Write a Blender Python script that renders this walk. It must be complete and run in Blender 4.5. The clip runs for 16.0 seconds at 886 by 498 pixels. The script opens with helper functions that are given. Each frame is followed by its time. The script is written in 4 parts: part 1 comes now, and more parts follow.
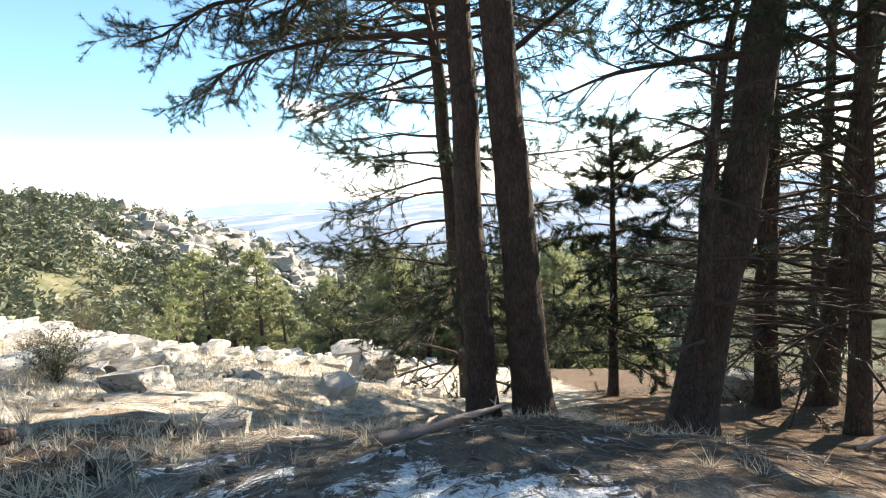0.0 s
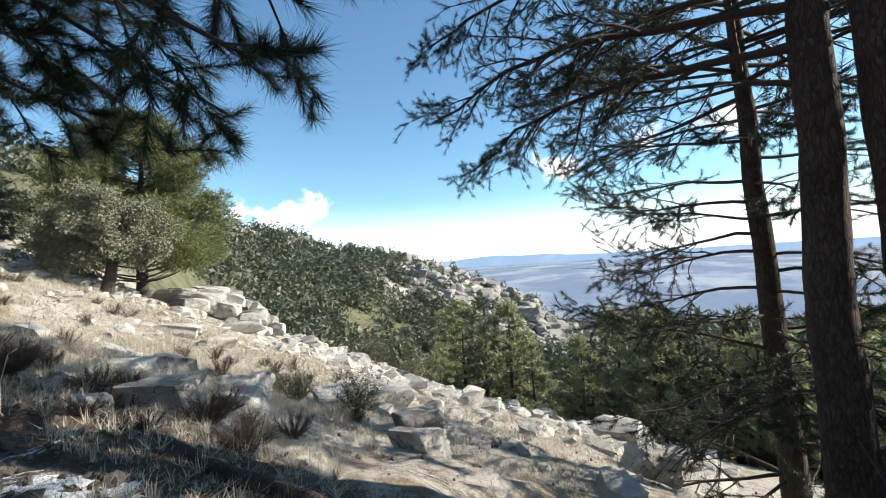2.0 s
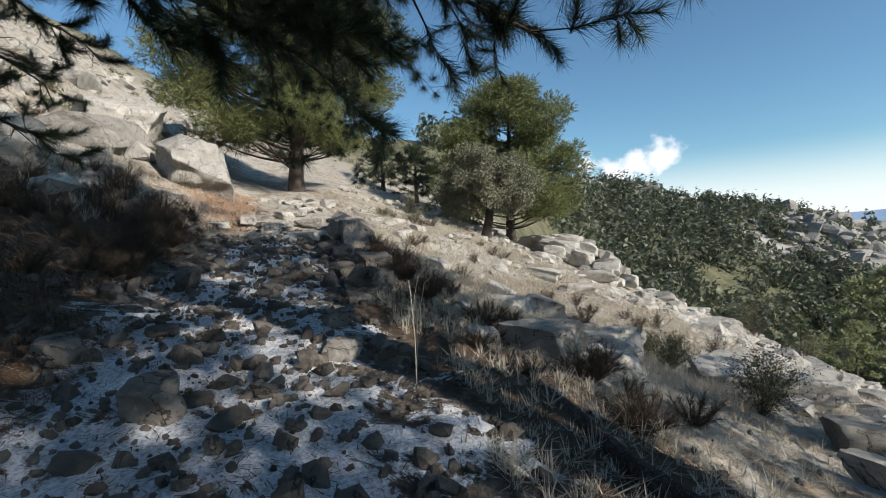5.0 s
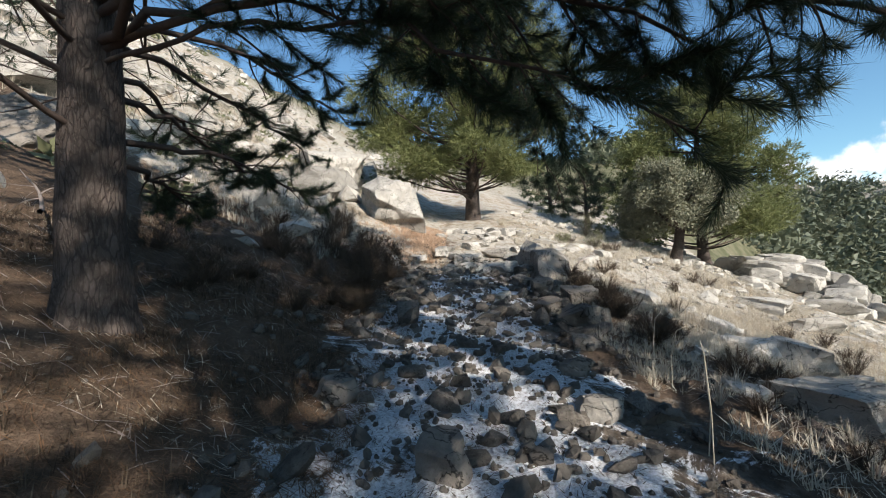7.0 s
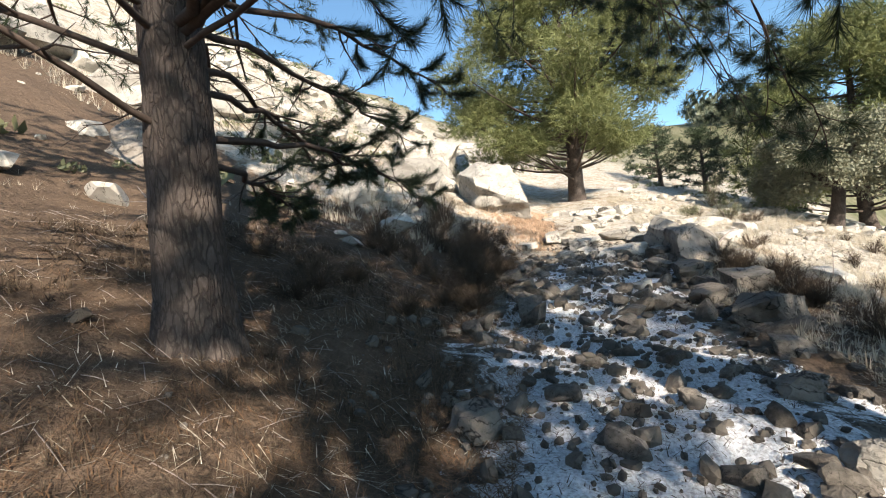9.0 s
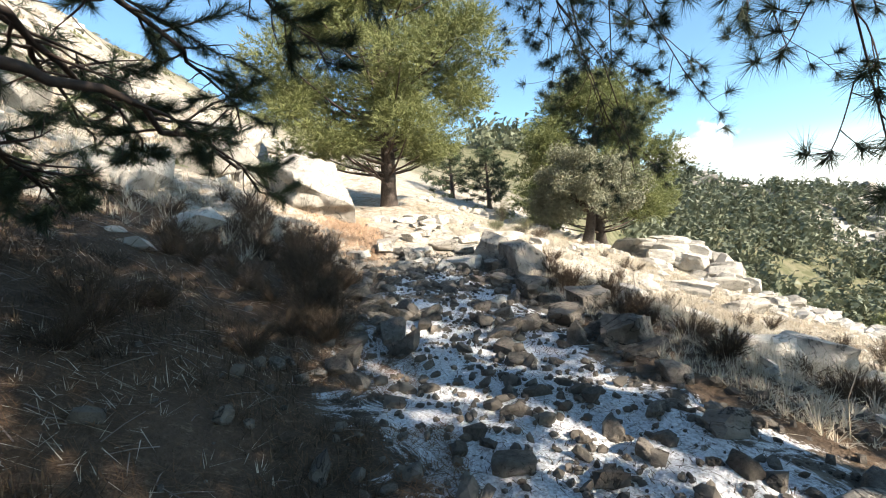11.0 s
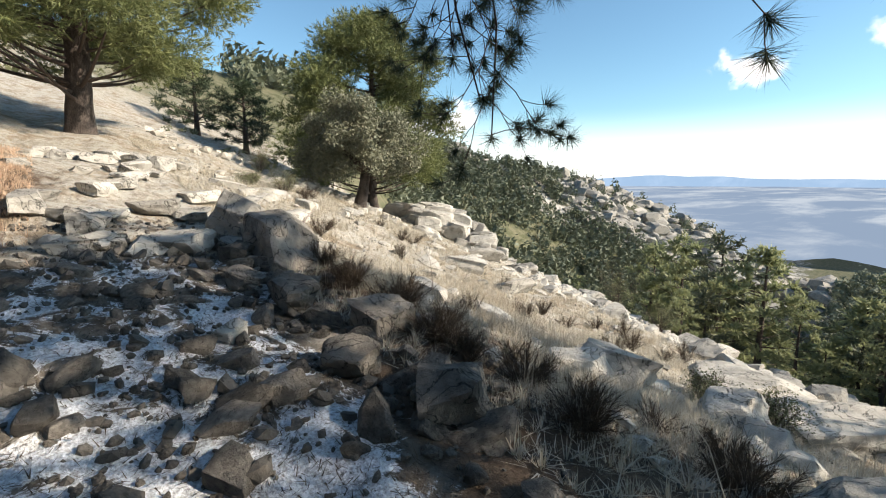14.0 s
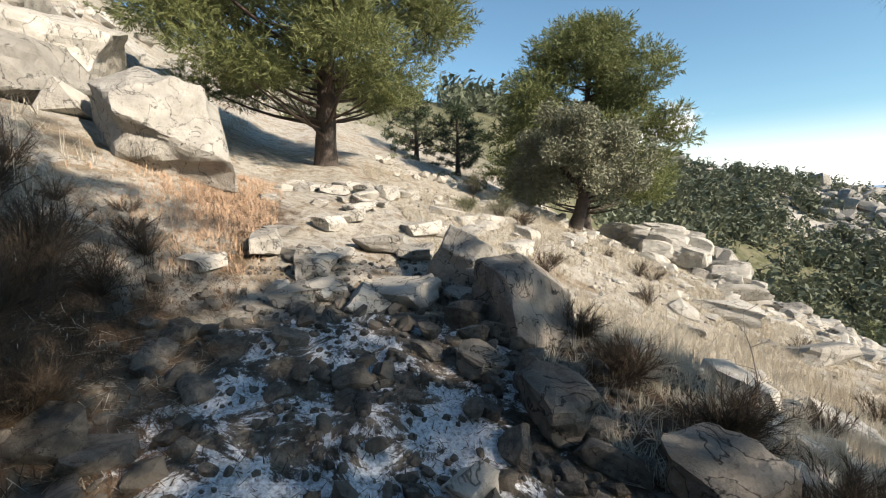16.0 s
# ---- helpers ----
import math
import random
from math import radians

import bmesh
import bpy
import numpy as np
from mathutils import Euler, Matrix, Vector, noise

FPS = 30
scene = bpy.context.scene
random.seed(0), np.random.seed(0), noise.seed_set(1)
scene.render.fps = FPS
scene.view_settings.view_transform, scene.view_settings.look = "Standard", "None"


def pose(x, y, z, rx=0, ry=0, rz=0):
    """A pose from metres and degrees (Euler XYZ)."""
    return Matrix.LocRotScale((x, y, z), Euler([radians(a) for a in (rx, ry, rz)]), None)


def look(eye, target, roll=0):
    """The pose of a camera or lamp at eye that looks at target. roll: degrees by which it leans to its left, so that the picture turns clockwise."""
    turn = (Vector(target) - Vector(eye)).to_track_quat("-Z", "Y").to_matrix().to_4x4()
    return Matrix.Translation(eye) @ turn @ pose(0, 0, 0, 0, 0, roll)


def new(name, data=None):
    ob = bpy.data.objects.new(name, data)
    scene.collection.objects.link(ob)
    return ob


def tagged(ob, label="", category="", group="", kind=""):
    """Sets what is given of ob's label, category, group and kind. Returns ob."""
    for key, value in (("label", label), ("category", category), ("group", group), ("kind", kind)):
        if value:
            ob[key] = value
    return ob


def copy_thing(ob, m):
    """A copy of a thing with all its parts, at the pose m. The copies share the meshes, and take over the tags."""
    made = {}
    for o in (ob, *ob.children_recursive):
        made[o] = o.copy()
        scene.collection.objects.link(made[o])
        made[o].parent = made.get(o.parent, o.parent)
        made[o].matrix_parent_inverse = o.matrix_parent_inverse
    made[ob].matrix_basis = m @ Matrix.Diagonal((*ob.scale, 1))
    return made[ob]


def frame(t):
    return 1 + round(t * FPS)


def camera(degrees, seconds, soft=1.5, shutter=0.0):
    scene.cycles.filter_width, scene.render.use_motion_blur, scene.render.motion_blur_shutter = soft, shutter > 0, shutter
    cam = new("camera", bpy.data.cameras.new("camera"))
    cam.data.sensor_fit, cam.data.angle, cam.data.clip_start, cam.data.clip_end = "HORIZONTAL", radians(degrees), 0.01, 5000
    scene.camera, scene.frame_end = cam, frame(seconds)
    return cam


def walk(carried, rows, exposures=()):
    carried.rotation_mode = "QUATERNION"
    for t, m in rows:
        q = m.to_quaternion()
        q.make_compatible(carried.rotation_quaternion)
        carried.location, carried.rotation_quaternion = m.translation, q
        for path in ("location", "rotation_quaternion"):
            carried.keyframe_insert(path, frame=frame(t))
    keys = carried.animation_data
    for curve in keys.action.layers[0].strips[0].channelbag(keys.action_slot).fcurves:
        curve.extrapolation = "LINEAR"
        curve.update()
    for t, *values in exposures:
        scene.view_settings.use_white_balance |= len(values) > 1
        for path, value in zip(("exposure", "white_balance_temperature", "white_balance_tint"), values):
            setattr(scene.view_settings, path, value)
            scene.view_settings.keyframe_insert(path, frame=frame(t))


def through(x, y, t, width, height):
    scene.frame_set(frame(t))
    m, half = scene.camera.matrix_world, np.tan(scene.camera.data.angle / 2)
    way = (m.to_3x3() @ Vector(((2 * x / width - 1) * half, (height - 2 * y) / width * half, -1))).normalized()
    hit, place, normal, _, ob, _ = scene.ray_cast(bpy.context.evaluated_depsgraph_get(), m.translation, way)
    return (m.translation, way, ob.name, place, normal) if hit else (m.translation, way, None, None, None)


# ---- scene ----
cam = camera(89.1, 16.0, soft=1.1)
PATH = [
    (0, (-0.63, -0.369, 0.716), (-0.661, 1.616, 0.478), -3.6),
    (0.5, (-0.837, -0.222, 0.786), (-1.157, 1.742, 0.583), -3.4),
    (1, (-0.97, -0.03, 0.865), (-1.629, 1.857, 0.798), -2.0),
    (1.5, (-1.131, 0.133, 0.888), (-2.02, 1.923, 0.955), -2.6),
    (2, (-1.27, 0.253, 0.893), (-2.298, 1.968, 0.952), -3.4),
    (2.5, (-1.487, 0.329, 0.903), (-2.505, 2.049, 0.981), -2.0),
    (3, (-1.616, 0.368, 0.921), (-2.688, 2.052, 1.054), -1.8),
    (3.5, (-1.748, 0.475, 0.901), (-2.966, 2.057, 1.016), -2.6),
    (4, (-1.928, 0.587, 0.872), (-3.292, 2.047, 0.962), -4.7),
    (4.5, (-2.099, 0.616, 0.836), (-3.747, 1.749, 0.824), -4.2),
    (5, (-2.349, 0.58, 0.801), (-4.262, 1.16, 0.726), -2.7),
    (5.2, (-2.335, 0.523, 0.804), (-4.301, 0.874, 0.709), -4.0),
    (7.3, (-2.773, -0.196, 1.064), (-4.762, -0.383, 1.148), -3.6),
    (7.5, (-2.851, -0.234, 1.064), (-4.832, -0.495, 1.159), -3.3),
    (8, (-3.147, -0.292, 1.067), (-5.086, -0.784, 1.069), -5.1),
    (8.2, (-3.232, -0.318, 1.117), (-5.13, -0.948, 1.093), -8.3),
    (10.3, (-4.184, -1.36, 1.146), (-6.184, -1.387, 1.187), -7.8),
    (10.5, (-4.313, -1.481, 1.186), (-6.305, -1.338, 1.078), -7.6),
    (11, (-4.515, -1.566, 1.408), (-6.474, -1.163, 1.357), -5.4),
    (11.5, (-4.86, -1.464, 1.397), (-6.768, -0.892, 1.22), -4.8),
    (12, (-5.117, -1.29, 1.613), (-6.86, -0.324, 1.448), -5.5),
    (12.5, (-5.583, -1.245, 1.655), (-7.138, -0.005, 1.447), 0.4),
    (13, (-6.007, -1.03, 1.609), (-7.559, 0.226, 1.493), -1.3),
    (13.5, (-6.493, -0.731, 1.602), (-8.11, 0.436, 1.458), -4.1),
    (14, (-6.985, -0.522, 1.63), (-8.483, 0.768, 1.324), -0.1),
    (14.5, (-7.479, -0.383, 1.723), (-9.055, 0.834, 1.536), -0.3),
    (15, (-8.002, -0.23, 1.758), (-9.798, 0.637, 1.604), -2.4),
    (15.5, (-8.499, -0.237, 1.784), (-10.405, 0.34, 1.598), -2.4),
    (16, (-8.867, -0.211, 1.822), (-10.778, 0.335, 1.598), -1.6),
]
walk(cam, [(t, look(eye, target, roll)) for t, eye, target, roll in PATH], [(0, 1.88, 7400, 13), (1, 1.58, 7200, 12), (2, 0.98, 6700, 10), (3.5, 0.73, 6400, 10), (5, 0.33, 6550, 12), (7.5, 0.85, 6650, 13), (8, 0.98, 6800, 14), (10.5, 1.6, 7300, 13), (12.5, 1.21, 7000, 12), (14, 0.94, 7100, 12), (16, 0.83, 7200, 13)])

# ---------------------------------------------------------------- light
SUN_AZ, SUN_EL = radians(54), radians(28)     # azimuth clockwise from +y
world = bpy.data.worlds.new("sky")
scene.world = world
world.use_nodes = True
wn, wl = world.node_tree.nodes, world.node_tree.links
wn.clear()


sky = wn.new("ShaderNodeTexSky")
sky.sky_type = "NISHITA"
sky.sun_disc = False
sky.sun_elevation, sky.sun_rotation = SUN_EL, SUN_AZ
sky.altitude, sky.air_density, sky.dust_density, sky.ozone_density = 600, 1.0, .6, 1.6
geo_in = wn.new("ShaderNodeTexCoord")
puff = wn.new("ShaderNodeTexNoise")
puff.inputs["Scale"].default_value, puff.inputs["Detail"].default_value = 17.0, 8.0
wl.new(geo_in.outputs["Generated"], puff.inputs["Vector"])
total = None
# small fair-weather clouds: azimuth left of +y, elevation, half width, half height, density
for az, el, hw, hh, dense in ((17, 11.0, 5.5, 2.0, .95), (7.0, 12.9, 4.0, 2.0, .8), (50, 6.6, 7.0, 3.4, .9), (-2, 13.4, 5.0, 1.8, .7)):
    a, e = radians(az), radians(el)
    d = Vector((-math.sin(a) * math.cos(e), math.cos(a) * math.cos(e), math.sin(e)))
    right = Vector((math.cos(a), math.sin(a), 0))
    up = right.cross(d)
    terms = []
    for axis, half in ((right, hw), (up, hh)):
        dot = wn.new("ShaderNodeVectorMath")
        dot.operation = "DOT_PRODUCT"
        wl.new(geo_in.outputs["Generated"], dot.inputs[0])
        dot.inputs[1].default_value = axis
        sc = wn.new("ShaderNodeMath")
        sc.operation = "MULTIPLY_ADD"
        wl.new(dot.outputs["Value"], sc.inputs[0])
        sc.inputs[1].default_value = 1 / math.sin(radians(half))
        sc.inputs[2].default_value = 0
        sq = wn.new("ShaderNodeMath")
        sq.operation = "MULTIPLY"
        wl.new(sc.outputs[0], sq.inputs[0])
        wl.new(sc.outputs[0], sq.inputs[1])
        terms.append(sq)
    add = wn.new("ShaderNodeMath")
    add.operation = "ADD"
    wl.new(terms[0].outputs[0], add.inputs[0])
    wl.new(terms[1].outputs[0], add.inputs[1])
    wob = wn.new("ShaderNodeMath")          # ragged rim
    wob.operation = "MULTIPLY_ADD"
    wl.new(puff.outputs["Fac"], wob.inputs[0])
    wob.inputs[1].default_value = 5.0
    wl.new(add.outputs[0], wob.inputs[2])
    rim = wn.new("ShaderNodeMapRange")
    rim.interpolation_type = "SMOOTHSTEP"
    wl.new(wob.outputs[0], rim.inputs["Value"])
    rim.inputs["From Min"].default_value, rim.inputs["From Max"].default_value = 3.1, 2.1
    rim.inputs["To Min"].default_value, rim.inputs["To Max"].default_value = 0, dense
    # only the half of the sky that holds the cloud
    front = wn.new("ShaderNodeVectorMath")
    front.operation = "DOT_PRODUCT"
    wl.new(geo_in.outputs["Generated"], front.inputs[0])
    front.inputs[1].default_value = d
    gate = wn.new("ShaderNodeMath")
    gate.operation = "GREATER_THAN"
    wl.new(front.outputs["Value"], gate.inputs[0])
    gate.inputs[1].default_value = .5
    m = wn.new("ShaderNodeMath")
    m.operation = "MULTIPLY"
    wl.new(rim.outputs[0], m.inputs[0])
    wl.new(gate.outputs[0], m.inputs[1])
    if total is None:
        total = m
    else:
        s = wn.new("ShaderNodeMath")
        s.operation = "MAXIMUM"
        wl.new(total.outputs[0], s.inputs[0])
        wl.new(m.outputs[0], s.inputs[1])
        total = s
# pale haze low over the plain
sep = wn.new("ShaderNodeSeparateXYZ")
wl.new(geo_in.outputs["Generated"], sep.inputs[0])
low = wn.new("ShaderNodeMapRange")
low.interpolation_type = "SMOOTHSTEP"
wl.new(sep.outputs["Z"], low.inputs["Value"])
low.inputs["From Min"].default_value, low.inputs["From Max"].default_value = .145, .01
low.inputs["To Min"].default_value, low.inputs["To Max"].default_value = 0, .68
both = wn.new("ShaderNodeMath")
both.operation = "MAXIMUM"
wl.new(total.outputs[0], both.inputs[0])
wl.new(low.outputs[0], both.inputs[1])
mix = wn.new("ShaderNodeMix")
mix.data_type = "RGBA"
wl.new(both.outputs[0], mix.inputs["Factor"])
tone = wn.new("ShaderNodeMix")
tone.data_type, tone.blend_type = "RGBA", "MULTIPLY"
tone.inputs["Factor"].default_value = 1
wl.new(sky.outputs[0], tone.inputs["A"])
tone.inputs["B"].default_value = (.80, 1.10, 1.16, 1)
wl.new(tone.outputs["Result"], mix.inputs["A"])
mix.inputs["B"].default_value = (9.6, 9.8, 10.2, 1)
bg = wn.new("ShaderNodeBackground")
bg.inputs["Strength"].default_value = .096
wl.new(mix.outputs["Result"], bg.inputs["Color"])
wo = wn.new("ShaderNodeOutputWorld")
wl.new(bg.outputs[0], wo.inputs["Surface"])

sun = new("sun", bpy.data.lights.new("sun", "SUN"))
sun.data.energy, sun.data.angle, sun.data.color = 5.0, radians(.55), (1.0, .93, .82)
to_sun = Vector((math.sin(SUN_AZ) * math.cos(SUN_EL), math.cos(SUN_AZ) * math.cos(SUN_EL), math.sin(SUN_EL)))
sun.matrix_world = look(to_sun * 100, (0, 0, 0))

# ---------------------------------------------------------------- materials


class Mat:
    """A node material with a few shorthands."""

    def __init__(self, name, rough=.9, spec=.2):
        self.m = bpy.data.materials.new(name)
        self.m.use_nodes = True
        self.n, self.l = self.m.node_tree.nodes, self.m.node_tree.links
        self.b = self.n["Principled BSDF"]
        self.b.inputs["Roughness"].default_value = rough
        self.b.inputs["Specular IOR Level"].default_value = spec
        self.co = self.n.new("ShaderNodeTexCoord").outputs["Object"]

    def put(self, value, socket):
        if hasattr(value, "is_output"):
            self.l.new(value, socket)
        else:
            socket.default_value = value
        return self

    def stretch(self, s, vec=None):
        n = self.n.new("ShaderNodeMapping")
        n.inputs["Scale"].default_value = s
        self.l.new(vec or self.co, n.inputs["Vector"])
        return n.outputs[0]

    def noise(self, scale, detail=4, rough=.55, vec=None, warp=0):
        n = self.n.new("ShaderNodeTexNoise")
        n.inputs["Scale"].default_value, n.inputs["Detail"].default_value = scale, detail
        n.inputs["Roughness"].default_value, n.inputs["Distortion"].default_value = rough, warp
        self.l.new(vec or self.co, n.inputs["Vector"])
        return n.outputs["Fac"]

    def voronoi(self, scale, feature="DISTANCE_TO_EDGE", vec=None):
        n = self.n.new("ShaderNodeTexVoronoi")
        n.feature = feature
        n.inputs["Scale"].default_value = scale
        self.l.new(vec or self.co, n.inputs["Vector"])
        return n.outputs["Distance"]

    def ramp(self, fac, lo, hi, a=0.0, b=1.0):
        n = self.n.new("ShaderNodeMapRange")
        n.interpolation_type = "SMOOTHSTEP"
        self.l.new(fac, n.inputs["Value"])
        for k, v in (("From Min", lo), ("From Max", hi), ("To Min", a), ("To Max", b)):
            n.inputs[k].default_value = v
        return n.outputs[0]

    def math(self, op, a, b):
        n = self.n.new("ShaderNodeMath")
        n.operation = op
        self.put(a, n.inputs[0]).put(b, n.inputs[1])
        return n.outputs[0]

    def mix(self, fac, a, b):
        n = self.n.new("ShaderNodeMix")
        n.data_type = "RGBA"
        self.put(fac, n.inputs["Factor"])
        for v, k in ((a, "A"), (b, "B")):
            self.put((*v, 1) if isinstance(v, tuple) else v, n.inputs[k])
        return n.outputs["Result"]

    def attr(self, name):
        n = self.n.new("ShaderNodeAttribute")
        n.attribute_name = name
        return n

    def obj_random(self):
        return self.n.new("ShaderNodeObjectInfo").outputs["Random"]

    def island(self):
        return self.n.new("ShaderNodeNewGeometry").outputs["Random Per Island"]

    def bump(self, height, strength=.5, dist=.02, prev=None):
        n = self.n.new("ShaderNodeBump")
        n.inputs["Strength"].default_value, n.inputs["Distance"].default_value = strength, dist
        self.l.new(height, n.inputs["Height"])
        if prev:
            self.l.new(prev, n.inputs["Normal"])
        return n.outputs[0]

    def done(self, colour, normal=None, rough=None):
        self.put((*colour, 1) if isinstance(colour, tuple) else colour, self.b.inputs["Base Color"])
        if normal:
            self.l.new(normal, self.b.inputs["Normal"])
        if rough is not None:
            self.put(rough, self.b.inputs["Roughness"])
        return self.m

    def leafy(self, colour, through):
        """Thin leaves: some light comes through."""
        self.put(colour, self.b.inputs["Base Color"])
        t = self.n.new("ShaderNodeBsdfTranslucent")
        self.put(colour, t.inputs["Color"])
        s = self.n.new("ShaderNodeMixShader")
        s.inputs[0].default_value = through
        self.l.new(self.b.outputs[0], s.inputs[1])
        self.l.new(t.outputs[0], s.inputs[2])
        self.l.new(s.outputs[0], self.n["Material Output"].inputs["Surface"])
        return self.m


def rock_material(name, light, dark, lichen, snow=0.0):
    k = Mat(name, .88, .25)
    grain, blotch, stain = k.noise(95, 3, .7), k.noise(3.2, 5, .6), k.noise(.9, 4, .6, warp=.6)
    c = k.mix(k.ramp(blotch, .3, .7), dark, light)
    c = k.mix(k.ramp(stain, .5, .72, 0, .6), c, tuple(.62 * v for v in light))
    c = k.mix(k.ramp(k.noise(14, 4, .7), .58, .7, 0, .75), c, lichen)
    c = k.mix(k.ramp(grain, .55, .75, 0, .5), c, tuple(.45 * v for v in dark))
    seam = k.math("ABSOLUTE", k.math("SUBTRACT", k.noise(1.5, 5, .55, vec=k.stretch((1, 1.6, 1.3)), warp=.7), .5), 0)
    crack = k.ramp(seam, .0, .012)
    c = k.mix(crack, tuple(.35 * v for v in dark), c)
    tone = k.ramp(k.obj_random(), 0, 1, .62, 1.12)
    h = k.n.new("ShaderNodeHueSaturation")
    k.put(tone, h.inputs["Value"]).put(c, h.inputs["Color"])
    nrm = k.bump(grain, .35, .006, k.bump(k.noise(11, 6, .7), .8, .05, k.bump(crack, .5, .03)))
    return k.done(h.outputs[0], nrm)


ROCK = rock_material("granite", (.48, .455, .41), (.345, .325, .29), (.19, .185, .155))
# the same granite, its tones darkened for stones that lie in shade
ROCK_SHADED = rock_material("granite_shaded", (.25, .225, .195), (.13, .115, .10), (.085, .08, .062))

k = Mat("pine_bark", .92, .15)
v = k.stretch((1, 1, .27))
warped = k.n.new("ShaderNodeVectorMath")
wob = k.n.new("ShaderNodeTexNoise")
wob.inputs["Scale"].default_value, wob.inputs["Detail"].default_value = 9, 4
k.l.new(v, wob.inputs["Vector"])
warped.operation = "MULTIPLY_ADD"
k.l.new(wob.outputs["Color"], warped.inputs[0])
warped.inputs[1].default_value = (.14, .14, .14)
k.l.new(v, warped.inputs[2])
plates, fine = k.voronoi(24, vec=warped.outputs[0]), k.noise(55, 6, .75, vec=v)
gap = k.ramp(plates, .0, .16, .35, 1)
c = k.mix(k.ramp(k.noise(4, 4), .3, .7), (.105, .085, .075), (.062, .049, .043))
c = k.mix(k.ramp(fine, .45, .7, 0, .6), c, (.165, .143, .128))
c = k.mix(gap, (.040, .032, .028), c)
BARK = k.done(c, k.bump(fine, .5, .01, k.bump(gap, .8, .02)))

k = Mat("twig_bark", .9, .15)
c = k.mix(k.noise(30, 3), (.055, .04, .034), (.11, .085, .072))
TWIG = k.done(c, k.bump(k.noise(80, 3), .4, .004))

k = Mat("dead_wood", .9, .15)
v = k.stretch((14, 14, 1.2))
c = k.mix(k.noise(3, 5, .7, vec=v), (.16, .125, .11), (.36, .31, .28))
DEAD = k.done(c, k.bump(k.noise(4, 5, .7, vec=v), .7, .015))


def needle_material(name, a, b, through):
    k = Mat(name, .55, .3)
    c = k.mix(k.noise(1.3, 3), a, b)
    c = k.mix(k.ramp(k.island(), 0, 1, 0, .5), c, tuple(1.35 * q for q in b))
    return k.leafy(c, through)


# one pine foliage twice: first darkened for shade, then brightened for sun
NEEDLE_SHADE = needle_material("pine_needles_shaded", (.024, .038, .020), (.040, .058, .028), .15)
NEEDLE_SUN = needle_material("pine_needles_sunlit", (.095, .118, .046), (.175, .19, .078), .28)
NEEDLE_DRY = needle_material("pine_needles_brown", (.10, .055, .030), (.17, .10, .055), .15)
OAK_LEAF = needle_material("holm_oak_leaves", (.12, .13, .085), (.175, .175, .12), .12)
SHRUB_LEAF = needle_material("shrub_leaves", (.105, .12, .06), (.16, .16, .09), .15)
# paler and more translucent, to offset the coarse crowns' own shade
VALLEY = needle_material("valley_needles_brightened", (.18, .205, .105), (.285, .30, .16), .4)
# the air's haze is mixed into this grey-green
WOODS = needle_material("far_pine_foliage_hazed", (.082, .098, .066), (.145, .160, .108), .15)

k = Mat("dry_grass", .8, .2)
c = k.mix(k.island(), (.45, .395, .305), (.58, .535, .455))
c = k.mix(k.ramp(k.noise(.45, 3), .5, .7, 0, .6), c, (.40, .32, .23))
GRASS = k.leafy(c, .25)
k = Mat("reddish_dry_grass", .8, .2)
GRASS_RED = k.leafy(k.mix(k.island(), (.50, .33, .22), (.64, .50, .38)), .2)
# heather's own dark brown, lowered further to deepen the bank's shade
k = Mat("heather", .85, .15)
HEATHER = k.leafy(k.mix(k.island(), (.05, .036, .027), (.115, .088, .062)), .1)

# ground: earth and straw, needle litter, dusting of snow, far woodland floor
k = Mat("mountain_ground", .95, .1)
zone = k.n.new("ShaderNodeSeparateColor")
k.l.new(k.attr("zone").outputs["Color"], zone.inputs[0])
z_snow, z_litter, z_far = zone.outputs
z_crag = k.attr("crag").outputs["Fac"]
n1, n2, n3, n4 = k.noise(.55, 5), k.noise(5.5, 6, .65), k.noise(38, 4, .7), k.noise(160, 2, .6)
earth = k.mix(k.ramp(n2, .35, .65), (.25, .215, .172), (.45, .415, .355))
earth = k.mix(k.ramp(n3, .45, .7, 0, .7), earth, (.53, .505, .455))
earth = k.mix(k.ramp(k.noise(.8, 7, .7, warp=.6), .50, .60, 0, .8), earth, (.25, .19, .13))
earth = k.mix(k.ramp(k.noise(1.9, 7, .7, warp=.5), .50, .57, 0, .9), earth, (.43, .405, .36))
earth = k.mix(k.ramp(k.noise(7, 6, .75), .56, .64, 0, .8), earth, (.20, .16, .12))
# brown litter, its tones lowered to stand in for deeper shade
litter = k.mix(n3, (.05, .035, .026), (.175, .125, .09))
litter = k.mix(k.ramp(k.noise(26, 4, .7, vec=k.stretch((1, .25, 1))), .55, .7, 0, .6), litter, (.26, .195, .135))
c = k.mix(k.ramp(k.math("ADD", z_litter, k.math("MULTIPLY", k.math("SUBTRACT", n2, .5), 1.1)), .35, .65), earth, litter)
woodland = k.mix(k.ramp(n1, .35, .65), (.085, .09, .05), (.155, .145, .095))
c = k.mix(z_far, c, woodland)
crag = k.mix(k.ramp(k.noise(.16, 8, .7, warp=.8), .44, .56), (.10, .10, .07), (.36, .34, .31))
c = k.mix(k.ramp(k.math("ADD", z_crag, k.math("MULTIPLY", k.math("SUBTRACT", k.noise(.07, 6, .65), .5), 1.2)), .4, .6), c, crag)
# soil along the snowy path, darkened for the shade there
c = k.mix(k.ramp(z_snow, .15, .45, 0, .9), c, k.mix(k.ramp(n2, .4, .65), (.06, .05, .042), (.19, .16, .13)))
patchy = k.math("ADD", z_snow, k.math("MULTIPLY", k.math("SUBTRACT", k.noise(2.4, 10, .78, warp=.6), .5), 2.6))
cover = k.ramp(patchy, .48, .60)
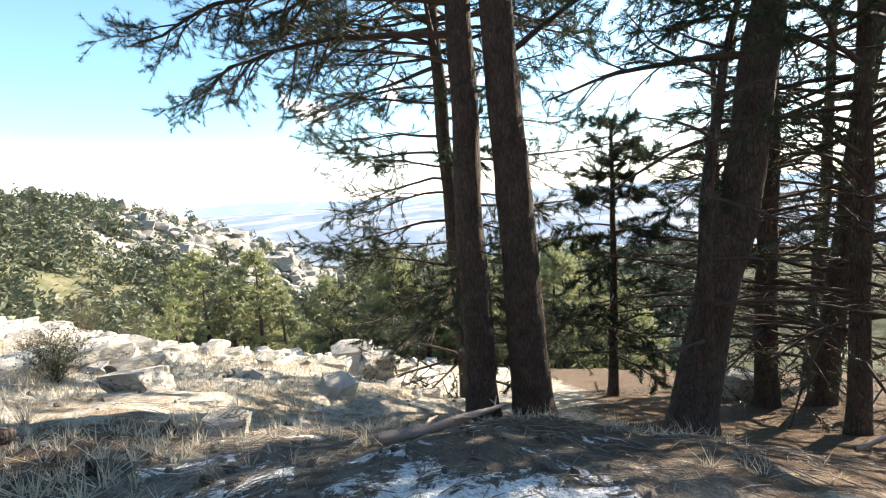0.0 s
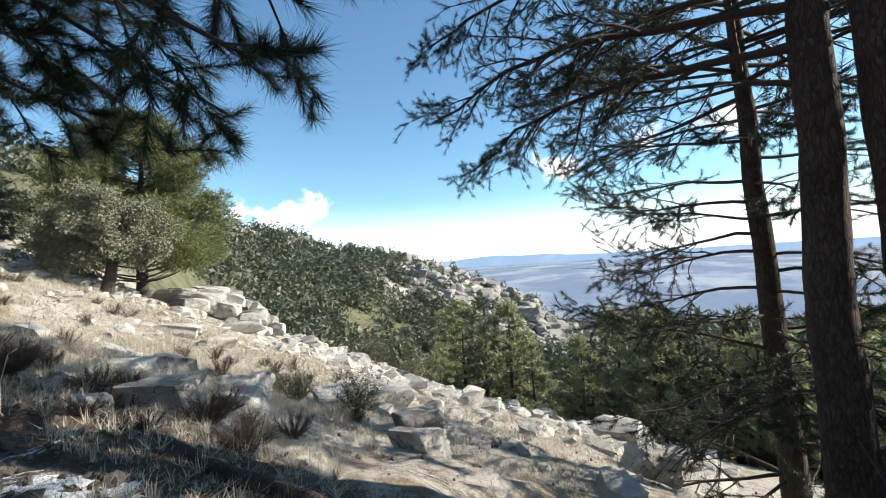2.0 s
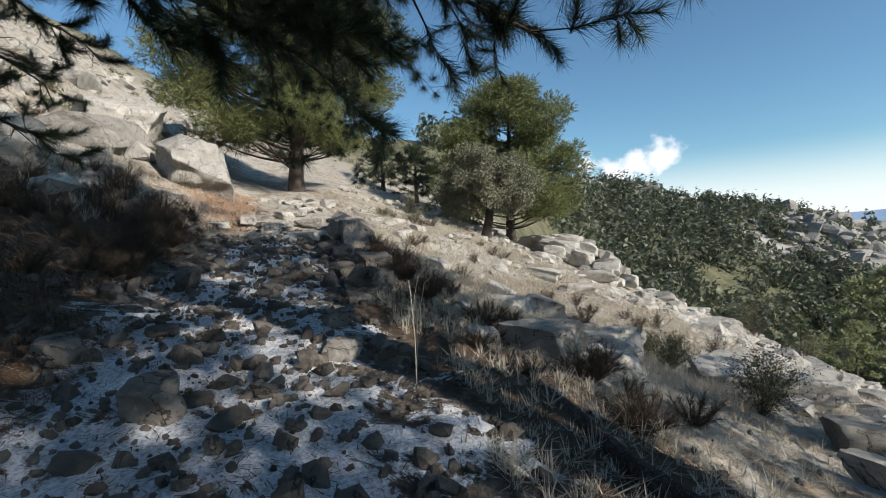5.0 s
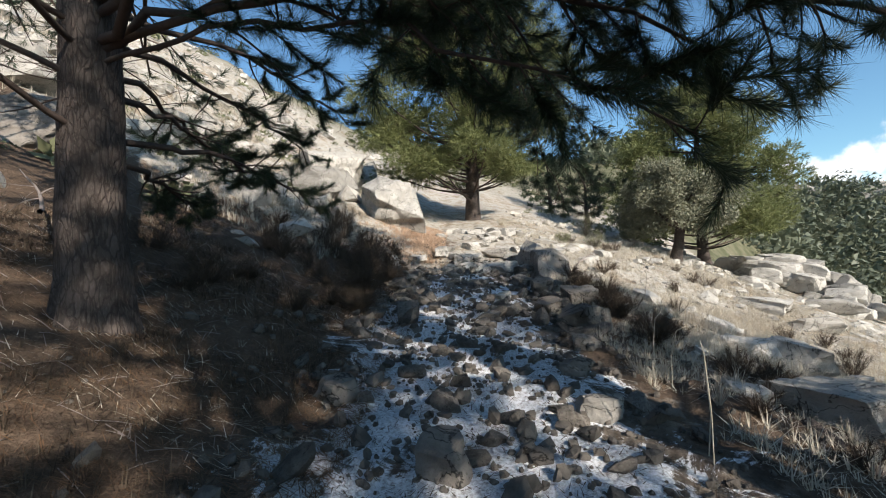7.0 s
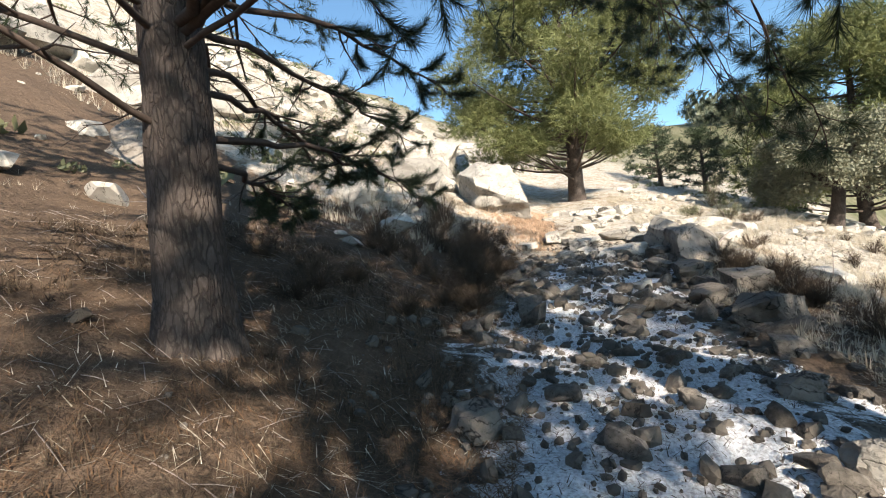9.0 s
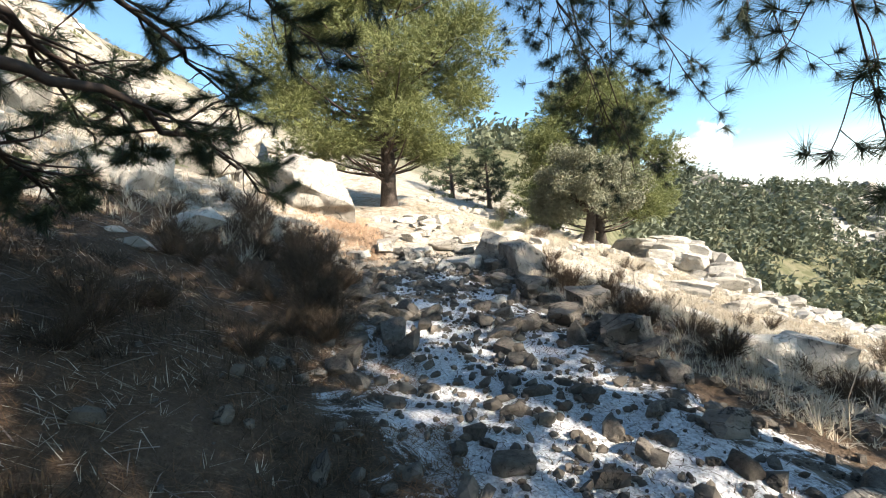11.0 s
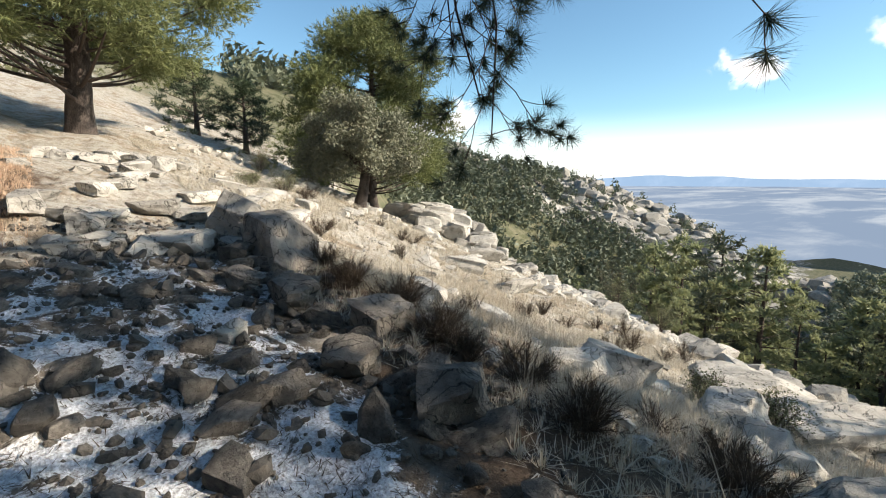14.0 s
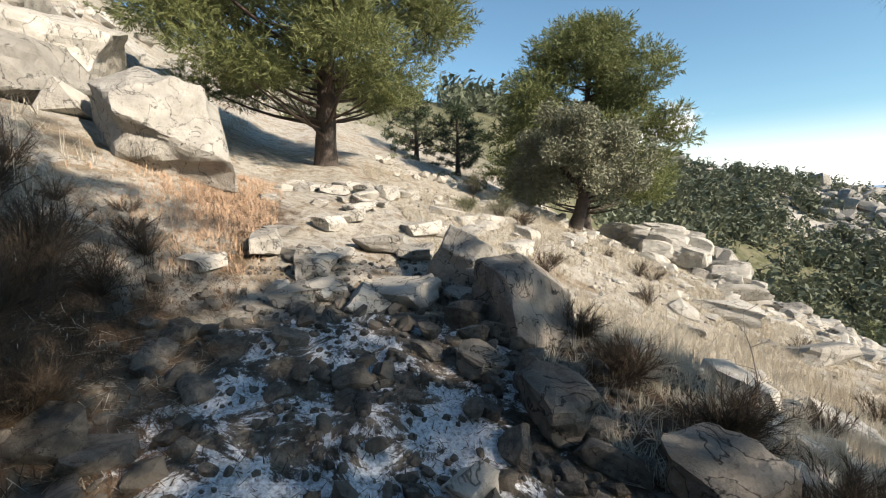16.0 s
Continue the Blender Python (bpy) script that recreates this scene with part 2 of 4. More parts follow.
cover = k.math("MULTIPLY", cover, k.ramp(n3, .30, .62, .35, 1))
c = k.mix(cover, c, (.82, .84, .88))
nrm = k.bump(n4, .4, .006, k.bump(n3, .7, .025, k.bump(n2, .9, .14)))
GROUND = k.done(c, nrm, k.ramp(cover, 0, 1, .97, .7))


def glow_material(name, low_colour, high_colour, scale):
    """Far land through air: a pale blue backdrop that glows, haze in its colour."""
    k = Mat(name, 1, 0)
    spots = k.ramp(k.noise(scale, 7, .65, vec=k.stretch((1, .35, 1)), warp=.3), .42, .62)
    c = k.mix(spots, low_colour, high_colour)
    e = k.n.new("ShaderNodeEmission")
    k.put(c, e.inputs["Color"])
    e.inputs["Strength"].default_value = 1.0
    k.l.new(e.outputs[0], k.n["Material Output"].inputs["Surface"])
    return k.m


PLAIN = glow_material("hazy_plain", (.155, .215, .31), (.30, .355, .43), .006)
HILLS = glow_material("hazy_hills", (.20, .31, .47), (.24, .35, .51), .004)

# ---------------------------------------------------------------- mesh helpers
rng = np.random.default_rng(7)


class Geo:
    """Gathers triangles and quads for one mesh."""

    def __init__(self):
        self.v, self.t, self.q, self.n = [], [], [], 0

    def add(self, v, tris=None, quads=None):
        v = np.asarray(v, float)
        self.v.append(v)
        if tris is not None and len(tris):
            self.t.append(np.asarray(tris) + self.n)
        if quads is not None and len(quads):
            self.q.append(np.asarray(quads) + self.n)
        self.n += len(v)
        return self

    def mesh(self, name, material, smooth=True):
        me = bpy.data.meshes.new(name)
        v = np.concatenate(self.v) if self.v else np.zeros((0, 3))
        t = np.concatenate(self.t) if self.t else np.zeros((0, 3), int)
        q = np.concatenate(self.q) if self.q else np.zeros((0, 4), int)
        me.vertices.add(len(v))
        me.vertices.foreach_set("co", v.ravel())
        me.loops.add(3 * len(t) + 4 * len(q))
        me.loops.foreach_set("vertex_index", np.concatenate([t.ravel(), q.ravel()]).astype(np.int32))
        me.polygons.add(len(t) + len(q))
        start = np.concatenate([np.arange(len(t)) * 3, 3 * len(t) + np.arange(len(q)) * 4])
        me.polygons.foreach_set("loop_start", start.astype(np.int32))
        me.polygons.foreach_set("use_smooth", np.full(len(start), smooth))
        me.update(calc_edges=True)
        me.materials.append(material)
        return me


def part(name, geo, material, parent=None, label="", smooth=True):
    ob = new(name, geo if isinstance(geo, bpy.types.Mesh) else geo.mesh(name, material, smooth))
    if parent is not None:
        ob.parent = parent
    return tagged(ob, label)


def hashed(ix, iy, seed):
    n = (ix.astype(np.int64) * 374761393 + iy.astype(np.int64) * 668265263 + seed * 974634541) & 0x7FFFFFFF
    n = ((n ^ (n >> 13)) * 1274126177) & 0x7FFFFFFF
    return ((n ^ (n >> 16)) & 0xFFFF) / 65535.0


def vnoise(x, y, seed=0):
    ix, iy = np.floor(x), np.floor(y)
    fx, fy = x - ix, y - iy
    fx, fy = fx * fx * (3 - 2 * fx), fy * fy * (3 - 2 * fy)
    a, b = hashed(ix, iy, seed), hashed(ix + 1, iy, seed)
    c, d = hashed(ix, iy + 1, seed), hashed(ix + 1, iy + 1, seed)
    return (a + (b - a) * fx) * (1 - fy) + (c + (d - c) * fx) * fy - .5


def fbm(x, y, size, octaves=4, seed=0):
    total, amp = 0, 1.0
    for i in range(octaves):
        total = total + amp * vnoise(x / size + 17.3 * i, y / size - 9.1 * i, seed + i)
        size, amp = size / 2.03, amp * .5
    return total


def softplus(v, w):
    return w * np.logaddexp(0, v / w)


def smooth(v, a, b):
    t = np.clip((v - a) / (b - a), 0, 1)
    return t * t * (3 - 2 * t)


# skyline seen from the path: azimuth left of +y, elevation in degrees, distance, slope in front
SKYLINE = ((-180, 29, 60, .4), (-120, 12, 70, .3), (-70, -4, 150, .2), (-20, -9, 200, .2), (5, -10.5, 240, .25), (12, -9.6, 240, .3),
           (16.5, -8.1, 235, .3), (21, -5.4, 230, .3), (30, -1.5, 225, .32), (35.7, .1, 220, .33), (44.2, 2.0, 210, .33),
           (49.6, 3.8, 205, .33), (54.7, 4.4, 190, .3), (69, 8.6, 110, .2), (83, 10.6, 95, .2), (102, 17.5, 60, .28),
           (112, 23, 54, .33), (127, 30, 50, .4), (180, 29, 60, .4))


def height(x, y):
    """The ground's height, without small relief."""
    x, y = np.asarray(x, float), np.asarray(y, float)
    u = -x
    near = (-.6 + .075 * u + .13 * softplus(u - 10.5, 1.5) - .3 * softplus(y - 1.2, .5) - .08 * softplus(y - 9, 3)
            + .5 * softplus(-y - 1.5, .4) - .1 * softplus(-y - 4, 1) + .3 * softplus(-y - 7, 1.5)
            - .42 * smooth(x, -4.5, -.8) * smooth(y, 2.2, 5.2)
            + .6 * np.exp(-((x + 17) ** 2 + (y + 3) ** 2) / 6))
    r = np.hypot(x + 2, y)
    az = np.degrees(np.arctan2(-(x + 2), y))
    s = np.array(SKYLINE)
    e, rc, sl = (np.interp(az, s[:, 0], s[:, i]) for i in (1, 2, 3))
    rc = rc * (1 + .12 * fbm(az / 9, az * 0, 1.0, 3, 5))
    top = 1 + rc * np.tan(np.radians(e))
    far = top - sl * (np.sqrt((r - rc) ** 2 + 36) - 6)
    far = far + smooth(r, 50, 120) * 7 * fbm(x, y, 45, 5, 31)
    far = -62 + softplus(far + 62, 4)
    w = smooth(r, 32, 85)
    return near * (1 - w) + far * w


def ground_z(x, y):
    """Height with the small relief."""
    x, y = np.asarray(x, float), np.asarray(y, float)
    d = np.hypot(x + 7, y)
    fade = 1 - smooth(d, 60, 120)
    path = np.exp(-((y + .1) / 1.5) ** 2) * (x < 3)
    z = height(x, y)
    z = z + fade * (.34 * fbm(x, y, 3.1, 3, 3) * (1 - .7 * path) + .10 * fbm(x, y, .75, 3, 11) + .035 * fbm(x, y, .21, 3, 19))
    return z


def gz(x, y):
    return float(ground_z(np.array([x]), np.array([y]))[0])


def tube(points, radii, sides=6, wobble=0.0, seed=0):
    """A tapered round limb along points: vertices and quads, closed at the end."""
    p = np.asarray(points, float)
    r = np.asarray(radii, float)
    d = np.gradient(p, axis=0)
    d /= np.linalg.norm(d, axis=1)[:, None] + 1e-9
    ref = np.array([1.0, 0, 0]) if abs(d[0, 0]) < .8 else np.array([0, 1.0, 0])
    a = np.cross(d, ref)
    a /= np.linalg.norm(a, axis=1)[:, None] + 1e-9
    b = np.cross(d, a)
    ang = np.arange(sides) * 2 * np.pi / sides
    rr = r[:, None] * np.ones(sides)
    if wobble:
        h = np.arange(len(p))[:, None]
        rr = rr * (1 + wobble * (vnoise(ang[None, :] * sides / 6 + seed, h * .35 + ang * 0, seed) * 2
                                 + vnoise(ang[None, :] * sides / 3 + seed, h * .9 + ang * 0, seed + 4)))
    v = p[:, None] + rr[..., None] * (np.cos(ang)[None, :, None] * a[:, None] + np.sin(ang)[None, :, None] * b[:, None])
    i = np.arange(len(p) - 1)[:, None] * sides
    j = np.arange(sides)[None, :]
    k2 = (j + 1) % sides
    quads = np.stack([i + j, i + k2, i + sides + k2, i + sides + j], -1).reshape(-1, 4)
    v = v.reshape(-1, 3)
    tip = len(v)
    v = np.concatenate([v, p[-1:]])
    last = (len(p) - 1) * sides
    tris = np.stack([last + j[0], last + k2[0], np.full(sides, tip)], -1)
    return v, tris, quads


def spread(d, angle, g):
    """Unit vectors at angle (radians) from each direction d, turned at random."""
    ref = g.normal(size=d.shape)
    s = np.cross(d, ref)
    s /= np.linalg.norm(s, axis=-1, keepdims=True) + 1e-9
    return d * np.cos(angle)[..., None] + s * np.sin(angle)[..., None]


def needles(geo, pos, way, count, length, width, lo, hi, g, run=1.3):
    """Brushes of thin pointed needles round each pos, leaning from way by lo to hi radians."""
    m = len(pos)
    if not m:
        return
    p = np.repeat(pos, count, axis=0)
    d = np.repeat(way, count, axis=0)
    p = p + d * (g.random((m * count, 1)) - .8) * length * run
    n = spread(d, lo + (hi - lo) * g.random(m * count), g)
    side = np.cross(n, g.normal(size=n.shape))
    side /= np.linalg.norm(side, axis=1)[:, None] + 1e-9
    ln = length * (.65 + .5 * g.random((m * count, 1)))
    v = np.stack([p - side * width / 2, p + side * width / 2, p + n * ln], 1).reshape(-1, 3)
    geo.add(v, tris=np.arange(3 * m * count).reshape(-1, 3))


def leaves(geo, pos, size, g):
    """Small diamond leaves, turned at random, at each pos."""
    m = len(pos)
    a = g.normal(size=(m, 3))
    a /= np.linalg.norm(a, axis=1)[:, None]
    b = np.cross(a, g.normal(size=(m, 3)))
    b /= np.linalg.norm(b, axis=1)[:, None]
    s = size * (.6 + .8 * g.random((m, 1)))
    v = np.stack([pos - a * s, pos + b * s * .5, pos + a * s, pos - b * s * .5], 1).reshape(-1, 3)
    geo.add(v, quads=np.arange(4 * m).reshape(-1, 4))


def curve(start, way, length, droop, steps, g, wander=.08, up_tip=0.0):
    """Points of a limb that sets out along way and bends down by droop, with its tip turned up."""
    p, d = [np.array(start, float)], np.array(way, float)
    d /= np.linalg.norm(d)
    for i in range(steps):
        f = (i + 1) / steps
        d = d + np.array([0, 0, -droop / steps * (1 if f < .7 else .3) + (up_tip / steps if f > .6 else 0)]) + g.normal(size=3) * wander
        d /= np.linalg.norm(d)
        p.append(p[-1] + d * length / steps)
    return np.array(p)


def along(pts, f):
    """Place and direction at the fraction f of a polyline."""
    x = f * (len(pts) - 1)
    i = int(min(x, len(pts) - 2))
    return pts[i] + (pts[i + 1] - pts[i]) * (x - i), (pts[i + 1] - pts[i]) / (np.linalg.norm(pts[i + 1] - pts[i]) + 1e-9)


def limb(wood, leaf, start, way, length, radius, g, droop=.4, up_tip=0.0, subs=8, sub_len=.4, sub_from=.25, tuft=None, twigs=3, steps=8,
         bare=0.0, sides=5, wander=.08, sub_droop=.3, flat=.35, end=None, rise=.5, fine=True, lo=.2, hi=1.1, ends=False, run=1.3):
    """One branch with side branches, twigs and needle brushes. tuft: count, length, width of needles."""
    if end is None:
        pts = curve(start, way, length, droop, steps, g, wander, up_tip)
    else:
        s0, e0 = np.array(start, float), np.array(end, float)
        knee = s0 * .4 + e0 * .6
        knee[2] = max(s0[2], e0[2]) * .5 + (s0[2] + e0[2]) * .25 + rise
        ff = np.linspace(0, 1, steps + 1)[:, None]
        pts = s0 * (1 - ff) ** 2 + 2 * knee * ff * (1 - ff) + e0 * ff ** 2
        pts[1:-1] += g.normal(size=(steps - 1, 3)) * (.04 if rise < 1 else .075)
        length = float(np.linalg.norm(np.diff(pts, axis=0), axis=1).sum())
    wood.add(*tube(pts, np.linspace(radius, radius * .22, len(pts)), sides))
    spots, ways = [], []

    def brush(line, f):
        p, d = along(line, f)
        spots.append(p)
        ways.append(d)

    for f in (.9, 1.0):
        brush(pts, f)
    for s in range(subs):
        f = sub_from + (1 - sub_from) * (s + g.random()) / subs
        p, d = along(pts, f)
        side = np.cross(d, [0, 0, 1.0])
        side /= np.linalg.norm(side) + 1e-9
        way2 = d * .75 + side * (1 if s % 2 else -1) * (.6 + .5 * g.random()) + np.array([0, 0, g.normal() * flat])
        ln = length * sub_len * (1.1 - .6 * f) * (.7 + .6 * g.random())
        sub = curve(p, way2, ln, sub_droop, 5, g, wander * 1.4, .3)
        r0 = max(radius * (1 - .75 * f) * .55, .004)
        wood.add(*tube(sub, np.linspace(r0, max(r0 * .3, .0025), len(sub)), 3 if not fine or r0 < .01 else 4))
        dead = g.random() < bare
        for w in range(twigs):
            fw = .3 + .7 * (w + g.random()) / twigs
            q, e = along(sub, fw)
            e2 = e * .8 + g.normal(size=3) * .55
            tw = curve(q, e2, ln * .38 * (.5 + g.random() * .8), .15, 3, g, .12, .3)
            if fine:
                wood.add(*tube(tw, np.linspace(max(r0 * .4, .003), .002, len(tw)), 3))
            if not dead:
                brush(tw, 1.0)
                if not ends:
                    brush(tw, .6)
        if not dead:
            for f2 in ((1.0,) if ends else (.55, .8, 1.0)):
                brush(sub, f2)
    if tuft:
        n, ln, wd = tuft
        needles(leaf, np.array(spots), np.array(ways), n, ln, wd, lo, hi, g, run)
    return pts


def trunk_line(base, height_, lean, g, bow=.15, steps=26):
    f = np.linspace(0, 1, steps)
    w = np.cumsum(g.normal(size=(steps, 2)) * .012 * height_ / 10, axis=0)
    x = base[0] + lean[0] * f + bow * lean[0] * np.sin(f * np.pi) + w[:, 0]
    y = base[1] + lean[1] * f + bow * lean[1] * np.sin(f * np.pi) + w[:, 1]
    return np.stack([x, y, base[2] + f * height_], 1)


def trunk_geo(line, radius, taper=.35, sides=22, flare=.35, seed=0):
    """Bark-covered bole with a flared foot, resampled finely."""
    n = max(int((line[-1, 2] - line[0, 2]) / .16), 24)
    f = np.linspace(0, 1, n)
    src = np.linspace(0, 1, len(line))
    p = np.stack([np.interp(f, src, line[:, i]) for i in range(3)], 1)
    h = p[:, 2] - p[0, 2]
    r = radius * (1 - (1 - taper) * f) * (1 + flare * np.exp(-h / .3))
    return Geo().add(*tube(p, r, sides, .07, seed))


def tree(label, category="pine tree", group=""):
    root = new("pine_tree" if "pine" in category else "holm_oak", None)
    return tagged(root, label, category, group)


def clump_crown(leaf, centres, sizes, per, tuft, g):
    """Rounded bunches of needle brushes, thicker to the outside."""
    for c, s in zip(centres, sizes):
        m = int(per * (s / .6) ** 2)
        d = g.normal(size=(m, 3))
        d /= np.linalg.norm(d, axis=1)[:, None]
        d[:, 2] = d[:, 2] * .8 + .15
        pos = c + d * s * (g.random((m, 1)) ** .45) * np.array([1, 1, .62])
        needles(leaf, pos, d, tuft[0], tuft[1], tuft[2], .2, 1.3, g)

# ---------------------------------------------------------------- ground


def grid_lines(lo, hi, fine, reach, growth):
    """Even lines between lo and hi, then ever wider ones out to reach."""
    mid = np.arange(lo, hi + fine / 2, fine)
    steps, d = [], fine
    while sum(steps) < reach:
        d *= growth
        steps.append(d)
    out = np.cumsum(steps)
    return np.concatenate([(lo - out)[::-1], mid, hi + out])


gx, gy = grid_lines(-15.5, 0.5, .085, 3500, 1.058), grid_lines(-3.2, 4.4, .085, 3500, 1.058)
X, Y = np.meshgrid(gx, gy)
Z = ground_z(X, Y)
nx, ny = len(gx), len(gy)
i, j = np.meshgrid(np.arange(nx - 1), np.arange(ny - 1))
a = (j * nx + i).ravel()
sheet = Geo().add(np.stack([X, Y, Z], -1).reshape(-1, 3), quads=np.stack([a, a + 1, a + 1 + nx, a + nx], -1))
ground = tagged(part("ground", sheet, GROUND), "stony mountainside with straw, needle litter and thin snow", "ground", kind="structure")
snow = (np.exp(-((Y + .1 + 1.1 * fbm(X, Y, 1.7, 3, 57)) / 1.5) ** 4) * smooth(X, -13.8, -12.6) * (.66 + .22 * np.exp(-((X + 6.8) / 2.4) ** 2)) * (1 - .18 * smooth(-X, 9.5, 12.5)) + np.exp(-((X + 1.2) / 3.2) ** 2 - ((Y - 2.4) / 1.3) ** 2) * .40)
snow = np.clip(snow, 0, 1) * (1 - smooth(X, 3, 6))
edge = .9 * fbm(X, Y, 1.3, 4, 55)
# last term: litter tone along the downhill edge, darkening the shaded bank
litter = np.clip(smooth(-Y + edge, .9, 2.1) * smooth(X + .6 * edge, -14.6, -12.8) + np.exp(-((X - 2) / 5) ** 2 - ((Y - 4) / 3) ** 2) + smooth(-Y, 1, 2) * smooth(X, -3, 0)
                 + .75 * np.exp(-((X + 16.4) / 1.6) ** 2 - ((Y + 1.2) / 1.0) ** 2) + smooth(X, 1, 3) * .8 + .9 * np.exp(-((Y - 2.1 + edge) / 1.1) ** 4) * smooth(X, -13.6, -12.4) * (1 - smooth(X, -4, -2)), 0, 1)
R = np.hypot(X + 2, Y)
woods = smooth(R + 12 * fbm(X, Y, 20, 3, 8), 38, 60)
zone_attr = ground.data.color_attributes.new("zone", "FLOAT_COLOR", "POINT")
zone_attr.data.foreach_set("color", np.stack([snow, litter, woods, np.ones_like(snow)], -1).astype(np.float32).ravel())

bearing = np.degrees(np.arctan2(-(X + 2), Y))
crest_r = np.interp(bearing, np.array(SKYLINE)[:, 0], np.array(SKYLINE)[:, 2])
crag = smooth(bearing, 8, 13) * (1 - smooth(bearing, 34, 44) * .75) * smooth(R, crest_r - 55, crest_r - 25)
crag_attr = ground.data.attributes.new("crag", "FLOAT", "POINT")
crag_attr.data.foreach_set("value", crag.astype(np.float32).ravel())

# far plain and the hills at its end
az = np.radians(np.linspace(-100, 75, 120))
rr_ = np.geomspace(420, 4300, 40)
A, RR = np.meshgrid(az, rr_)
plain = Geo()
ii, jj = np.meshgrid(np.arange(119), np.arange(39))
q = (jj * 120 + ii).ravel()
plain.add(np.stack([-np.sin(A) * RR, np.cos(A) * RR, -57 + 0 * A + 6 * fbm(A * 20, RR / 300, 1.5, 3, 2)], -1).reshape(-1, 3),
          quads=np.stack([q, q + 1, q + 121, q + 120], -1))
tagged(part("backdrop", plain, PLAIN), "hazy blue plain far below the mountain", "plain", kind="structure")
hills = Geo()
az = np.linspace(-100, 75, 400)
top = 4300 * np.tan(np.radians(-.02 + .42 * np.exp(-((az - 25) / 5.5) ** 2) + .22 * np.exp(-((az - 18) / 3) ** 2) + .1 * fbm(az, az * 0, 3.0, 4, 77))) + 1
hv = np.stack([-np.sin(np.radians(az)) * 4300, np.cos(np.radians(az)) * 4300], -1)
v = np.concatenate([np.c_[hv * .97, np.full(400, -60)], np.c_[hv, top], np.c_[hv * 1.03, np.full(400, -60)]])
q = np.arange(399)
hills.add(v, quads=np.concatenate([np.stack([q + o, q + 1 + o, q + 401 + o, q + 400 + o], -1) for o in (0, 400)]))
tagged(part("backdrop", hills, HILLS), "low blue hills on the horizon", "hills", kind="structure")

# ---------------------------------------------------------------- rocks


def rock_shape(seed, subdiv=3, size=(1, 1, 1), cuts=12, rough=.06, sharp=.5, faces=()):
    """A broken block of granite: a ball cut by planes, then roughened."""
    g = np.random.default_rng(seed)
    bm = bmesh.new()
    bmesh.ops.create_icosphere(bm, subdivisions=subdiv, radius=1)
    v = np.array([p.co for p in bm.verts])
    f = np.array([[p.index for p in face.verts] for face in bm.faces])
    bm.free()
    n0 = v.copy()
    if not faces:
        box = np.concatenate([np.eye(3), -np.eye(3)]) + g.normal(size=(6, 3)) * .22
        for n in box:
            n = n / np.linalg.norm(n)
            over = v @ n - (.5 + .16 * g.random())
            v = v - np.where(over > 0, over, 0)[:, None] * n
        cuts = max(cuts // 2, 3)
    for _ in range(cuts):
        n = g.normal(size=3)
        n /= np.linalg.norm(n)
        d = sharp + .27 * g.random()
        over = v @ n - d
        v = v - np.where(over > 0, over, 0)[:, None] * n
    for *n, d in faces:
        n = np.array(n) / np.linalg.norm(n)
        over = v @ n - d
        v = v - np.where(over > 0, over, 0)[:, None] * n
    v += n0 * (rough * (fbm(v[:, 0] * 2 + v[:, 2] * 3, v[:, 1] * 2 + v[:, 2], .9, 4, seed) * 2))[:, None]
    v = v / (np.abs(v).max(0)) * np.array(size)
    return v, f


def rock(x, y, size, seed, label="pale weathered granite boulder half sunk in dry grass", yaw=0.0, sink=.3, tilt=0.0, group="", name="boulder", material=None, subdiv=4, rough=.06, cuts=13, z=None, faces=()):
    v, f = rock_shape(seed, subdiv, size, cuts, rough, faces=faces)
    ob = part(name, Geo().add(v, tris=f), material or ROCK, smooth=subdiv < 3)
    base = gz(x, y) if z is None else z
    ob.matrix_world = pose(x, y, base + size[2] * (1 - 2 * sink), tilt, 0, yaw)
    return tagged(ob, label, "boulder" if name == "boulder" else "stone", group)


rock(-17.0, -2.35, (1.35, 1.2, 1.12), 3, "large pale granite boulder with a flat sunlit face, above the path", 0, .26, 0, subdiv=5, rough=.06, cuts=6,
     faces=((.8, .4, .42, .5), (-.1, .35, .9, .62), (.5, -.85, -.1, .55), (.75, -.1, -.6, .5)))
rock(-13.9, 1.45, (.72, .55, .5), 18, "sunlit angular granite block beside the path", 0, .22, 0, subdiv=5, cuts=6, faces=((.5, -.8, .1, .5), (.1, .5, .85, .55), (.9, .5, .1, .6)))
rock(-12.75, 1.7, (.55, .5, .44), 16, "upright granite boulder beside the path, shade painted into its grey", 10, .32, 0, subdiv=5, material=ROCK_SHADED)
rock(-8.55, 5.25, (.55, .4, .34), 21, "white sunlit granite boulder in straw", 60, .3, -12)
rock(-9.7, 4.55, (.62, .45, .34), 22, "dark shaded granite hump at the slope's edge", 20, .35)
rock(-7.0, 3.1, (.5, .35, .26), 29, "dark shaded rock among dry grass", 40, .3)
rock(-5.75, 6.75, (.55, .4, .36), 23, "granite boulder with one lit side on the slope", 70, .3)
rock(-2.45, 8.9, (.55, .5, .45), 24, "angular granite boulder below the pines", 15, .3)
rock(-7.9, 7.6, (1.1, .7, .42), 25, "long granite slab on the slope", 50, .35)
rock(-9.4, 9.4, (1.3, .8, .5), 26, "broad pale granite slab on the slope", 35, .35)
rock(-4.6, 4.95, (.42, .3, .22), 27, "dark rock in frosty straw", 10, .3)
rock(-2.6, 3.2, (.2, .15, .12), 28, "small pale stone in frosty straw", 10, .2)
rock(-16.6, 8.5, (.8, .6, .35), 30, "rounded pale boulder in straw on the slope", 35, .35)
rock(5.0, 8.2, (.6, .5, .4), 31, "rounded rock behind the pine trunks", 0, .3)
